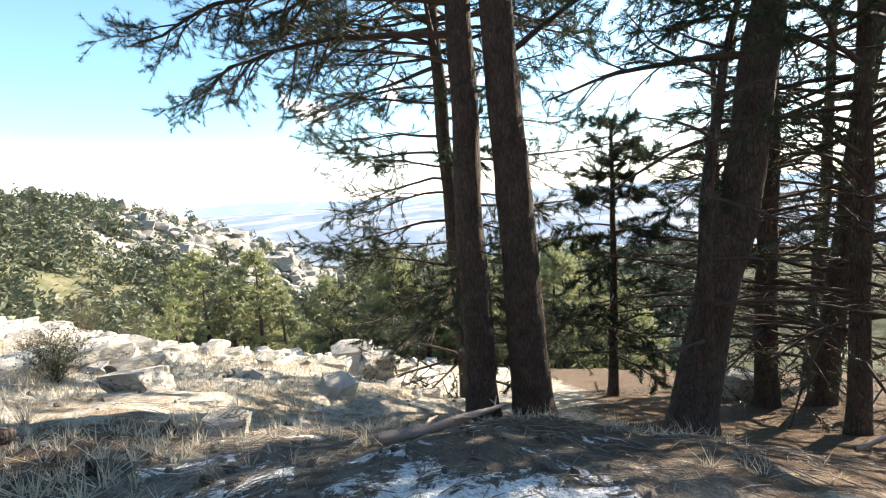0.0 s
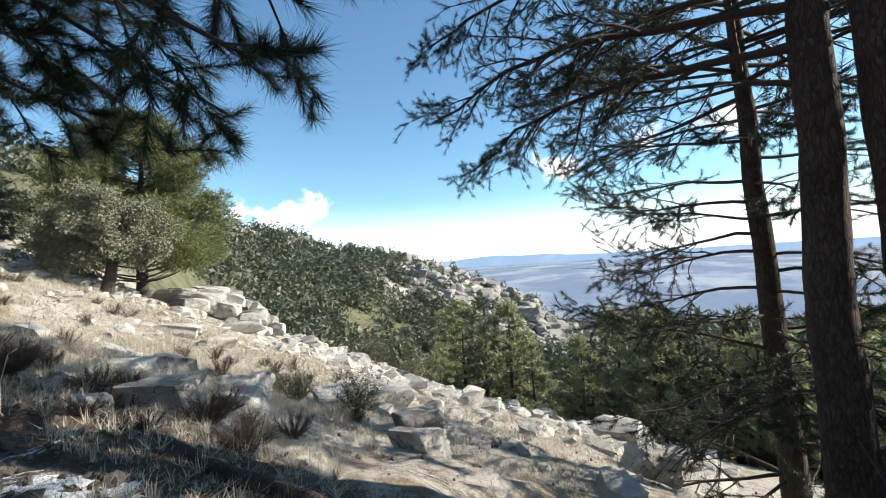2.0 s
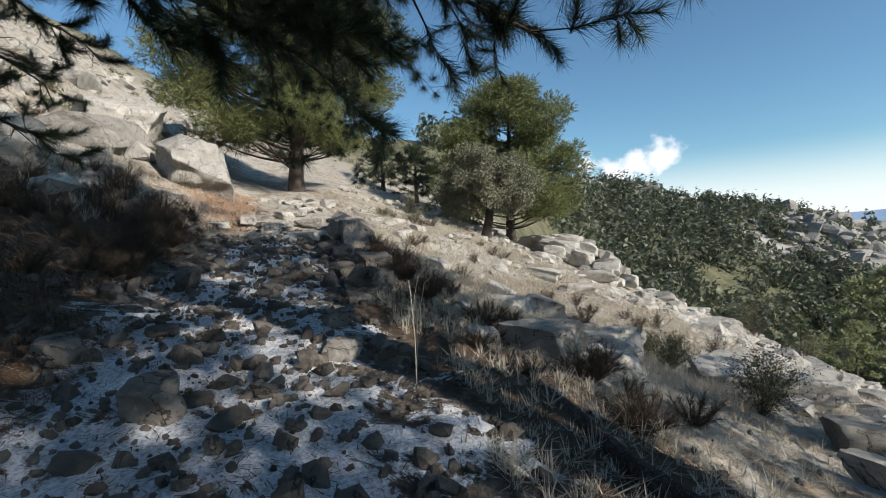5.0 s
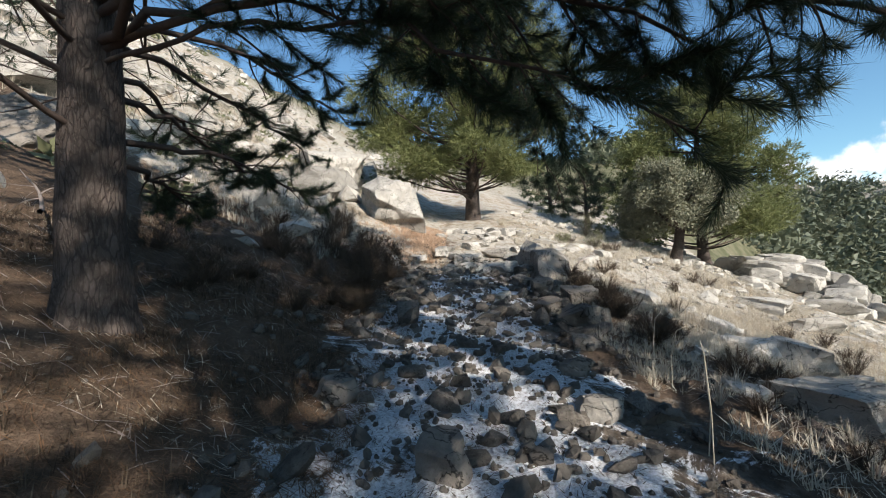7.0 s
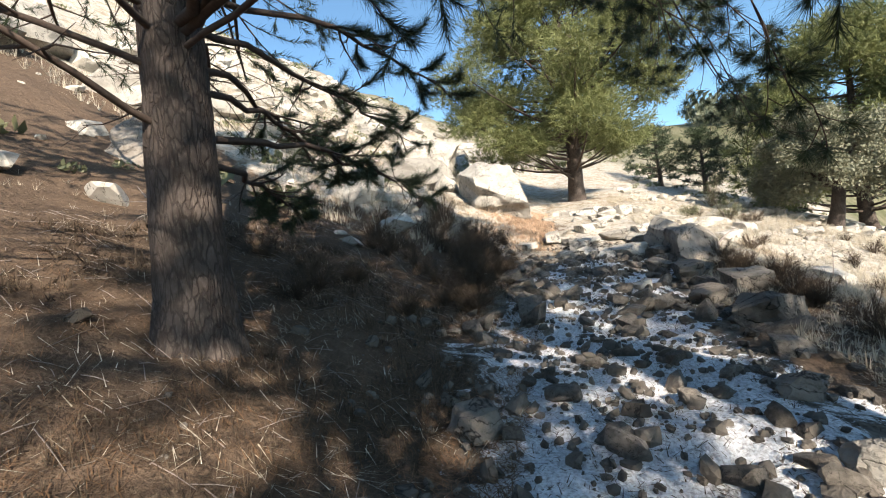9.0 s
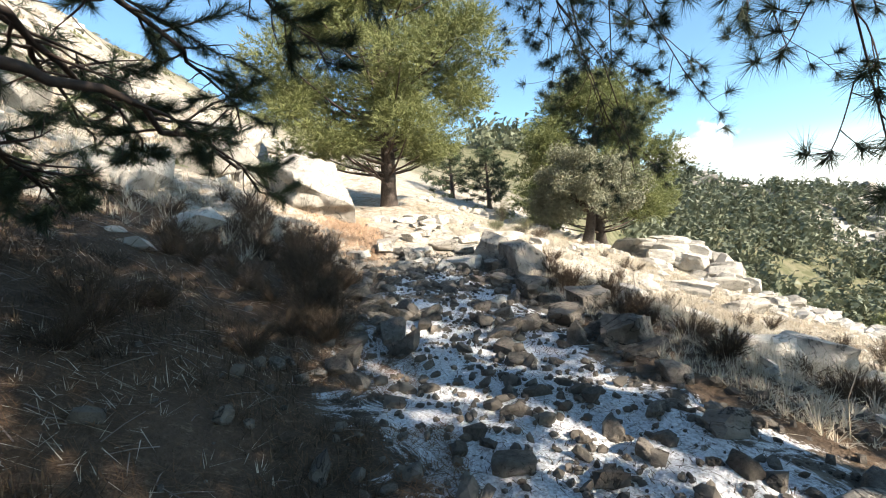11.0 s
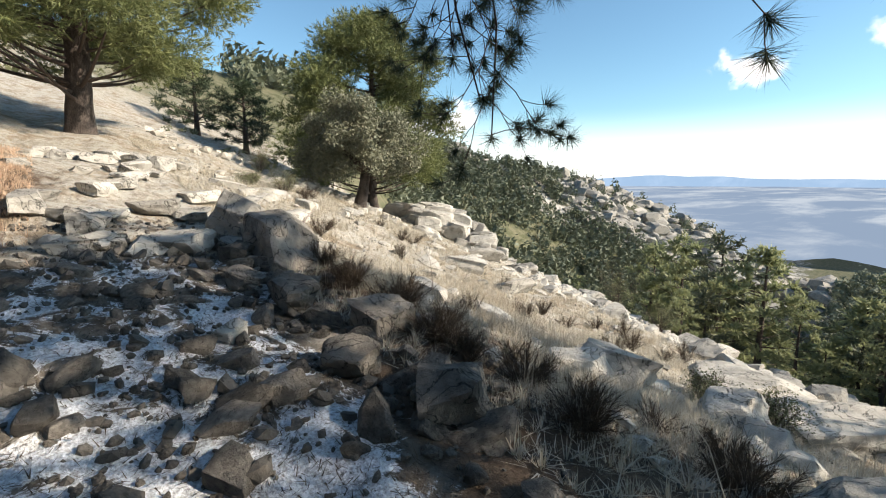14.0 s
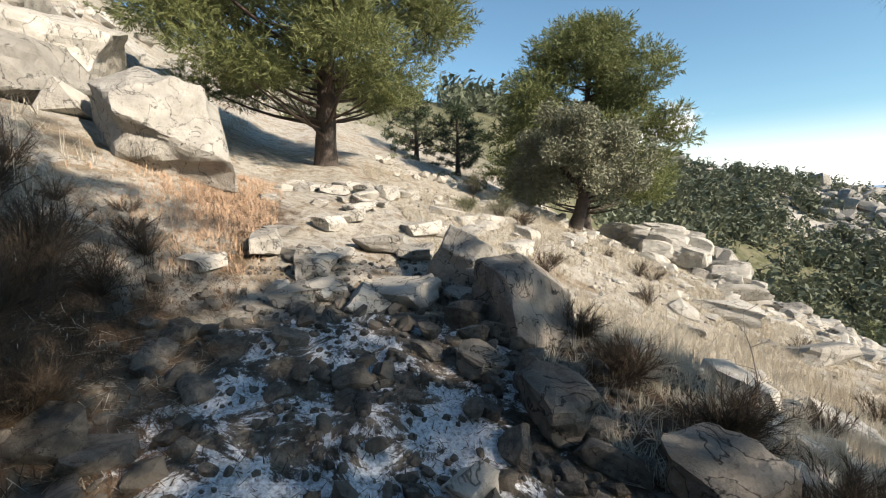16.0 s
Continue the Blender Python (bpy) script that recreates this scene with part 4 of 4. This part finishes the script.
while n < 220:
    az_ = radians(-25 + 80 * g.random())
    r = 27 + 75 * g.random() ** 1.1
    x, y = -2 - math.sin(az_) * r, math.cos(az_) * r
    if y < 22 + max(0, -x - 14) * .55:
        continue
    s = .7 + .6 * g.random()
    crest = .165 if degrees_left(x, y) > 13 else .11
    s = min(s, max((.6 - crest * r - gz(x, y)) / (7 + 1.2 * (n % 4)), .28))
    m = copy_thing(models[n % 4], pose(x, y, gz(x, y) - .1, 0, 0, g.random() * 360) @ Matrix.Diagonal((s, s, s * (.85 + .3 * g.random()), 1)))
    m.scale = (s, s, s)
    n += 1
# woods that cover the far spur
woodland_geo = Geo()
dirs = np.random.default_rng(5).normal(size=(34, 3))
dirs /= np.linalg.norm(dirs, axis=1)[:, None]
count = 0
while count < 9000:
    az_ = -30 + 105 * g.random()
    a_ = radians(az_)
    r = 85 + 165 * g.random() ** .8
    x, y = -2 - math.sin(a_) * r, math.cos(a_) * r
    bald = float(fbm(np.array([x]), np.array([y]), 38, 4, 64)[0]) + (.25 * (r > 185 and az_ < 45))
    if bald > .5 or (9 < az_ < 36 and r > 192 and g.random() < .85):
        continue
    z = gz(x, y)
    h = 2.6 + 4.2 * g.random()
    w = h * (.26 + .16 * g.random())
    mm = dirs + g.normal(size=dirs.shape) * .3
    pos = np.array([x, y, z + h * .55]) + mm * np.array([w, w, h * .5]) * (.55 + .5 * g.random((34, 1)))
    nrm = mm / (np.linalg.norm(mm, axis=1)[:, None] + 1e-9)
    s = np.cross(nrm, g.normal(size=mm.shape))
    s /= np.linalg.norm(s, axis=1)[:, None] + 1e-9
    t2 = np.cross(nrm, s)
    pos[:, :2] = (pos[:, :2] - (x, y)) * np.clip(1.35 - .85 * (pos[:, 2:] - z) / h, .2, 1.2) + (x, y)
    sz = w * .42
    woodland_geo.add(np.stack([pos - s * sz, pos + t2 * sz * .9, pos + s * sz + nrm * sz * .3], 1).reshape(-1, 3), tris=np.arange(102).reshape(-1, 3))
    count += 1
tagged(part("far_woods", woodland_geo, WOODS), "dense pine woods on the far spur", "woods", kind="stuff")
# bare crags of the spur
crags = Geo()
for n in range(520):
    a_ = radians(9 + 27 * g.random()) if n % 6 else radians(40 + 20 * g.random())
    r = 185 + 55 * g.random()
    x, y = -2 - math.sin(a_) * r, math.cos(a_) * r
    s = .9 + 3.2 * g.random() ** 2
    sv, sf = rock_shape(560 + n % 15, 2, (1.4, 1.0, .75), 12, .08)
    m = np.array(pose(0, 0, 0, g.normal() * 14, g.normal() * 14, g.random() * 360).to_3x3())
    crags.add((sv * s) @ m + np.array([x, y, gz(x, y) + s * .1]), tris=sf)
tagged(part("crags", crags, ROCK, smooth=False), "bare grey crags on the crest of the far spur", "crags", kind="stuff")

# ---------------------------------------------------------------- grass, shrubs, dead wood


def blades(geo, x, y, count, length, width, lean, g, slim=False):
    """Tufts of grass: thin bent blades from each root."""
    n = len(x)
    z = ground_z(x, y)
    root = np.repeat(np.stack([x, y, z - .01], -1), count, axis=0)
    ln = np.repeat(np.broadcast_to(length, n), count)[:, None] * (.5 + .7 * g.random((n * count, 1)))
    ang = g.random(n * count) * 2 * np.pi
    out = np.stack([np.cos(ang), np.sin(ang), 0 * ang], -1)
    l1 = (lean * g.random((n * count, 1)))
    mid = root + np.array([0, 0, 1]) * ln * .6 + out * ln * .28 * l1
    tip = root + np.array([0, 0, 1]) * ln * (1 - .35 * l1) + out * ln * .95 * l1
    side = np.cross(out, [0, 0, 1.0]) * width
    side = side * (.6 + .8 * g.random((n * count, 1)))
    root = root + out * .03 * g.random((n * count, 1))
    if slim:
        geo.add(np.stack([root - side, root + side, tip], 1).reshape(-1, 3), tris=np.arange(3 * n * count).reshape(-1, 3))
        return
    v = np.stack([root - side, root + side, mid + side * .7, mid - side * .7, tip], 1).reshape(-1, 3)
    b = np.arange(n * count) * 5
    geo.add(v, tris=np.stack([b + 3, b + 2, b + 4], -1), quads=np.stack([b, b + 1, b + 2, b + 3], -1))


g = np.random.default_rng(150)


def sprinkle(n, fx, fy, keep):
    x, y = fx(n), fy(n)
    ok = keep(x, y)
    return x[ok], y[ok]


straw = Geo()
x, y = sprinkle(17000, lambda n: -26 + 23.5 * g.random(n), lambda n: 1.5 + 15 * g.random(n) ** 1.5,
                lambda x, y: fbm(x, y, 1.4, 3, 90) + .1 > -.12)
blades(straw, x, y, 10, .07 + .16 * g.random(len(x)) ** 1.5, .0045, 1.9, g, True)
x, y = sprinkle(6500, lambda n: -15 + 7 * g.random(n), lambda n: 2.2 + 7 * g.random(n), lambda x, y: fbm(x, y, .8, 3, 97) > -.15)
blades(straw, x, y, 9, .07 + .12 * g.random(len(x)), .0032, 2.0, g, True)
x, y = sprinkle(1500, lambda n: -5 + 6.5 * g.random(n), lambda n: 1.8 + 7 * g.random(n), lambda x, y: fbm(x, y, 1.1, 3, 91) > .0)
blades(straw, x, y, 10, .07 + .12 * g.random(len(x)), .003, 2.0, g, True)
x, y = sprinkle(900, lambda n: -17 + 18 * g.random(n), lambda n: -2.0 - 6 * g.random(n) ** 1.4, lambda x, y: fbm(x, y, 1.2, 3, 92) > .08)
blades(straw, x, y, 8, .08 + .10 * g.random(len(x)), .003, 2.0, g, True)
x, y = sprinkle(5000, lambda n: -34 + 22 * g.random(n), lambda n: -3.0 - 16 * g.random(n), lambda x, y: fbm(x, y, 2.2, 3, 93) > -.1)
blades(straw, x, y, 8, .25 + .2 * g.random(len(x)), .008, 1.3, g, True)
g2 = np.random.default_rng(151)
x, y = sprinkle(9000, lambda n: -24 + 18 * g2.random(n), lambda n: 2.3 + 11 * g2.random(n) ** 1.3, lambda x, y: fbm(x, y, 1.1, 3, 98) > .0)
blades(straw, x, y, 16, .14 + .22 * g2.random(len(x)) ** 1.5, .0042, 1.5, g2, True)
tagged(part("dry_grass", straw, GRASS), "pale dry straw-coloured grass over the slope", "grass", kind="stuff")
red = Geo()
x, y = sprinkle(2400, lambda n: -16.6 + g.normal(size=n) * 1.2, lambda n: -1.5 + g.normal(size=n) * .6, lambda x, y: y < -.75)
blades(red, x, y, 12, .07 + .1 * g.random(len(x)), .004, 1.8, g, True)
tagged(part("red_grass", red, GRASS_RED), "reddish dry grass on a mound by the path", "grass", kind="stuff")

x, y = sprinkle(11000, lambda n: -15.5 + 14 * g.random(n), lambda n: -1.55 - 4.5 * g.random(n) ** 1.2, lambda x, y: fbm(x, y, .9, 3, 94) > -.05)
bank = Geo()
blades(bank, x, y, 7, .06 + .13 * g.random(len(x)), .0035, 2.2, g, True)
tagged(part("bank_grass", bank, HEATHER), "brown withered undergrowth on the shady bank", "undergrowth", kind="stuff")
scrub = Geo()
n = 0
while n < 620:
    x, y = (-70 + 62 * g.random(), -4.5 - 40 * g.random()) if n % 3 else (-60 + 38 * g.random(), -2 + 24 * g.random())
    if fbm(np.array([x]), np.array([y]), 9, 3, 96)[0] < -.05 or (x > -28 and -3 < y):
        n += 1
        continue
    s = .2 + .5 * g.random() ** 2
    d = g.normal(size=(46, 3))
    d /= np.linalg.norm(d, axis=1)[:, None]
    d[:, 2] = np.abs(d[:, 2])
    leaves(scrub, np.array([x, y, gz(x, y)]) + d * s * g.random((46, 1)) ** .4 * np.array([1.2, 1.2, .8]), .09 * s / .35, g)
    n += 1
tagged(part("scrub", scrub, SHRUB_LEAF), "low grey-green scrub dotted over the upper hillside", "scrub", kind="stuff")

# tall tussocks and seed stalks near the path
for x, y, ln, cnt in ((-4.9, 2.9, .34, 130), (-4.3, 3.2, .3, 110), (-3.6, 2.9, .26, 90), (-6.3, 2.7, .3, 120), (-7.4, 2.5, .36, 120), (-8.3, 2.3, .3, 90), (-5.6, 3.5, .34, 110),
                      (-7.3, 1.75, .4, 70), (-6.6, 1.9, .34, 80), (-2.2, 2.2, .26, 80), (-1.3, 2.6, .24, 80), (-3.1, 3.6, .3, 100), (-9.0, 2.0, .3, 80), (-10.2, 1.9, .3, 90)):
    t_ = Geo()
    blades(t_, np.array([x]), np.array([y]), cnt // 2, np.array([ln * .75]), .0028, 1.8, g)
    tagged(part("grass_tussock", t_, GRASS), "tussock of long bleached grass beside the path", "grass", "tussocks by the path")
for x, y, pts in ((-5.55, 1.3, ((0, 0, 0), (.02, 0, .35), (.03, -.02, .7), (.02, -.03, .78))), (-5.65, 1.32, ((0, 0, 0), (.03, .02, .3), (-.02, .03, .62))),
                  (-7.5, 1.75, ((0, 0, 0), (-.05, .02, .25), (-.2, .12, .5), (-.35, .25, .55))), (-7.0, 1.7, ((0, 0, 0), (0, .01, .3), (.06, .05, .55), (.14, .1, .6)))):
    st = Geo().add(*tube(np.array(pts), np.linspace(.0045, .002, len(pts)), 5))
    ob = part("grass_stalk", st, GRASS)
    ob.location = (x, y, gz(x, y) - .02)
    tagged(ob, "single tall bleached grass stalk", "grass stalk", "seed stalks")


def shrub(x, y, w, h, seed, label, leafy=True, group="", stems=20):
    """A twiggy bush: forking stems with small leaves or bare tips."""
    g = np.random.default_rng(seed)
    root = tagged(new("shrub", None), label, "shrub", group)
    root.location = (x, y, gz(x, y))
    wood, leaf = Geo(), Geo()
    for n in range(stems):
        ang, out = g.random() * 6.28, g.random() ** .6
        way = np.array([math.cos(ang) * out * w / h, math.sin(ang) * out * w / h, 1.0])
        p = curve((0, 0, -.03), way, h * (.7 + .4 * g.random()), -.1, 5, g, .12)
        wood.add(*tube(p, np.linspace(.0055, .0015, 6), 3))
        spots = [along(p, f) for f in (.2, .35, .5, .65, .8, .92, 1)]
        pos, ways = np.array([s[0] for s in spots]), np.array([s[1] for s in spots])
        needles(wood if leafy else leaf, pos, ways, 9, h * .32, .0035, .2, 1.0, g)
        if leafy:
            for q in pos[2:]:
                leaves(leaf, q + g.normal(size=(26, 3)) * .085 * h / .6, .016, g)
    part("stem_tangle", wood, TWIG, root)
    if leafy:
        part("foliage", leaf, SHRUB_LEAF, root)
    else:
        part("twig_spray", leaf, HEATHER, root)
    return root


shrub(-6.5, 5.9, .42, .75, 160, "small dark evergreen shrub beside a pale boulder")
shrub(-9.2, 6.5, .4, .5, 161, "low green shrub between boulders")
shrub(-8.3, 6.2, .5, .55, 162, "low olive-green shrub on the slope")
shrub(-17.5, 19.5, 1.3, 2.2, 163, "green juniper bush on the slope's rim")
shrub(-15.5, 20.0, 1.0, 1.2, 164, "round grey-green bush on the slope's rim")
shrub(-21, 5.0, .8, .8, 165, "grey bush beside the path")
shrub(-26, 6.0, 1.2, 1.1, 166, "grey-green bush below the holm oak")
shrub(-19.5, 3.4, .5, .5, 167, "dry bush at the edge of the path")
for n, (x, y, w, h) in enumerate(((-8.7, -2.5, .5, .42), (-9.6, -2.3, .5, .4), (-10.6, -2.6, .55, .45), (-13.3, -2.0, .55, .5), (-14.2, -1.9, .5, .42), (-12.3, -2.5, .6, .5), (-13.0, -3.2, .6, .55),
                                  (-9.9, 2.2, .45, .3), (-10.9, 2.1, .5, .32), (-8.9, 2.6, .4, .3), (-11.7, 1.9, .4, .3), (-5.3, 3.6, .4, .35), (-6.9, 3.9, .4, .3), (-7.8, -3.4, .5, .35), (-11.6, -3.7, .6, .5), (-14.8, -3.4, .6, .5))):
    shrub(x, y, w, h, 170 + n, "bare brown heather bush", False, "heather beside the path")

for n in range(34):
    x, y = -15.5 + 8.0 * g.random(), -2.1 - 2.6 * g.random()
    if abs(x + 6.6) < 1.2:
        continue
    shrub(x, y, .35 + .3 * g.random(), .25 + .3 * g.random(), 300 + n, "bare dark brown heather bush on the shady bank", False, "heather on the bank")
for n in range(16):
    x, y = -12 + 6.5 * g.random(), 1.9 + 1.6 * g.random()
    shrub(x, y, .3 + .2 * g.random(), .2 + .15 * g.random(), 350 + n, "low brown heather at the slope's edge", False, "heather at the slope's edge")

for n, (x, y, w, h) in enumerate(((-10.5, -1.95, .7, .55), (-11.2, -2.15, .85, .7), (-12.1, -2.3, .9, .75), (-12.9, -2.35, .8, .65), (-13.6, -2.5, .75, .6), (-11.7, -1.75, .6, .45), (-9.7, -1.9, .6, .45),
                                  (-10.2, 2.2, .7, .42), (-11.0, 2.3, .75, .45), (-11.8, 2.15, .7, .42), (-12.4, 2.0, .6, .36), (-9.4, 2.5, .7, .4), (-8.6, 2.2, .6, .36), (-7.7, 2.7, .6, .4), (-6.2, 3.2, .6, .4), (-5.1, 2.9, .55, .36))):
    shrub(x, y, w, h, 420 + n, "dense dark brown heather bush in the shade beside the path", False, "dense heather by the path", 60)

g2 = np.random.default_rng(152)
for n in range(26):
    x, y = -22 + 13 * g2.random(), 3.0 + 7 * g2.random()
    shrub(x, y, .3 + .3 * g2.random(), .25 + .3 * g2.random(), 380 + n, "small dry brown bush in straw on the slope", False, "dry bushes on the slope")

# fallen log and other dead wood
pts = np.array([(-6.6, 2.6), (-5.6, 2.33), (-4.6, 2.36), (-4.1, 2.38), (-3.62, 2.42)])
f = np.linspace(0, 1, 40)
lx, ly = np.interp(f, np.linspace(0, 1, 5), pts[:, 0]), np.interp(f, np.linspace(0, 1, 5), pts[:, 1])
lz = height(lx, ly) + .03 + .02 * np.sin(f * 9)
log = Geo().add(*tube(np.stack([lx, ly, lz], -1), np.linspace(.075, .055, 40), 14, .1, 3))
tagged(part("log", log, BARK), "fallen dark pine log lying in frosty grass", "log")


def dead_branch(x, y, z, way, length, radius, seed, label, subs=4):
    g = np.random.default_rng(seed)
    wood = Geo()
    limb(wood, Geo(), (0, 0, 0), way, length, radius, g, .05, 0, subs, .3, .3, None, 1, 7)
    ob = part("dead_branch", wood, DEAD)
    ob.location = (x, y, z)
    return tagged(ob, label, "dead branch")


dead_branch(-24.6, 15.2, gz(-24.6, 15.2) + .2, (-1.0, 1.1, .75), 3.2, .05, 200, "thin dead branch leaning on a rocky knoll", 6)
dead_branch(-1.2, 2.55, gz(-1.2, 2.55) + .05, (.9, .25, .16), 1.0, .06, 201, "broken grey branch at the foot of the pines", 3)
dead_branch(-7.2, -4.6, gz(-7.2, -4.6) + .4, (-.9, -.6, .3), 2.4, .03, 202, "pale dead branch lying on the hillside")
dead_branch(-11.5, 3.2, gz(-11.5, 3.2) + .05, (-.4, .3, .35), .9, .008, 203, "thin dry twig on the sunny slope")
dead_branch(-14.5, 2.6, gz(-14.5, 2.6) + .1, (-.9, .6, .35), 1.5, .02, 204, "dry branch in straw above the slope")
dead_branch(2.2, 2.7, gz(2.2, 2.7) + .1, (1, .05, .05), 2.4, .02, 205, "pale dead branch on needle litter")

# needle and twig litter
def strewn(geo, x, y, length, width, g):
    """Thin needles and straws lying about on the ground."""
    n = len(x)
    a = g.random(n) * 2 * np.pi
    ln = length * (.5 + g.random(n))
    x2, y2 = x + np.cos(a) * ln, y + np.sin(a) * ln
    p = np.stack([x, y, ground_z(x, y) + .006 + .02 * g.random(n)], -1)
    q = np.stack([x2, y2, ground_z(x2, y2) + .006 + .035 * g.random(n)], -1)
    side = np.stack([-np.sin(a), np.cos(a), 0 * a], -1) * (width * (.6 + .8 * g.random(n)))[:, None]
    geo.add(np.stack([p - side, p + side, q], 1).reshape(-1, 3), tris=np.arange(3 * n).reshape(-1, 3))


g3 = np.random.default_rng(153)
for name, material, count, ln, label in (("needle_litter", NEEDLE_DRY, 60000, .11, "brown fallen pine needles covering the shady bank"),
                                         ("straw_litter", GRASS, 13000, .13, "bleached straws lying over the shady bank")):
    lying = Geo()
    x, y = -15.5 + 17 * g3.random(count), -1.0 - 5.0 * g3.random(count) ** 1.5
    ok = fbm(x, y, .8, 3, 61 if ln < .12 else 62) > (-.25 if ln < .12 else .05)
    strewn(lying, x[ok], y[ok], ln, .0028, g3)
    tagged(part(name, lying, material), label, "litter", kind="stuff")
lying = Geo()
x, y = -15 + 14 * g3.random(16000), g3.normal(size=16000) * 1.2
strewn(lying, x, y, .06, .0035, g3)
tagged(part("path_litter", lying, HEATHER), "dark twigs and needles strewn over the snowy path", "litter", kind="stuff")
twig = Geo()
for n in range(3200):
    x = -16 + 19 * g.random()
    y = -1.7 - 5 * g.random() if n % 3 else (1.2 + 3 * g.random())
    if n % 3 == 0:
        x = -4 + 8 * g.random()
    a_ = g.random() * 6.28
    ln = .08 + .3 * g.random() ** 2
    p0 = np.array([x, y, 0.0])
    p1 = p0 + ln * np.array([math.cos(a_), math.sin(a_), 0])
    p0[2], p1[2] = gz(*p0[:2]) + .012, gz(*p1[:2]) + .012
    twig.add(*tube(np.array([p0, (p0 + p1) / 2 + [0, 0, .008], p1]), [.004, .0035, .002], 3))
tagged(part("twig_litter", twig, DEAD), "fallen twigs and cones strewn under the pines", "twigs", kind="stuff")
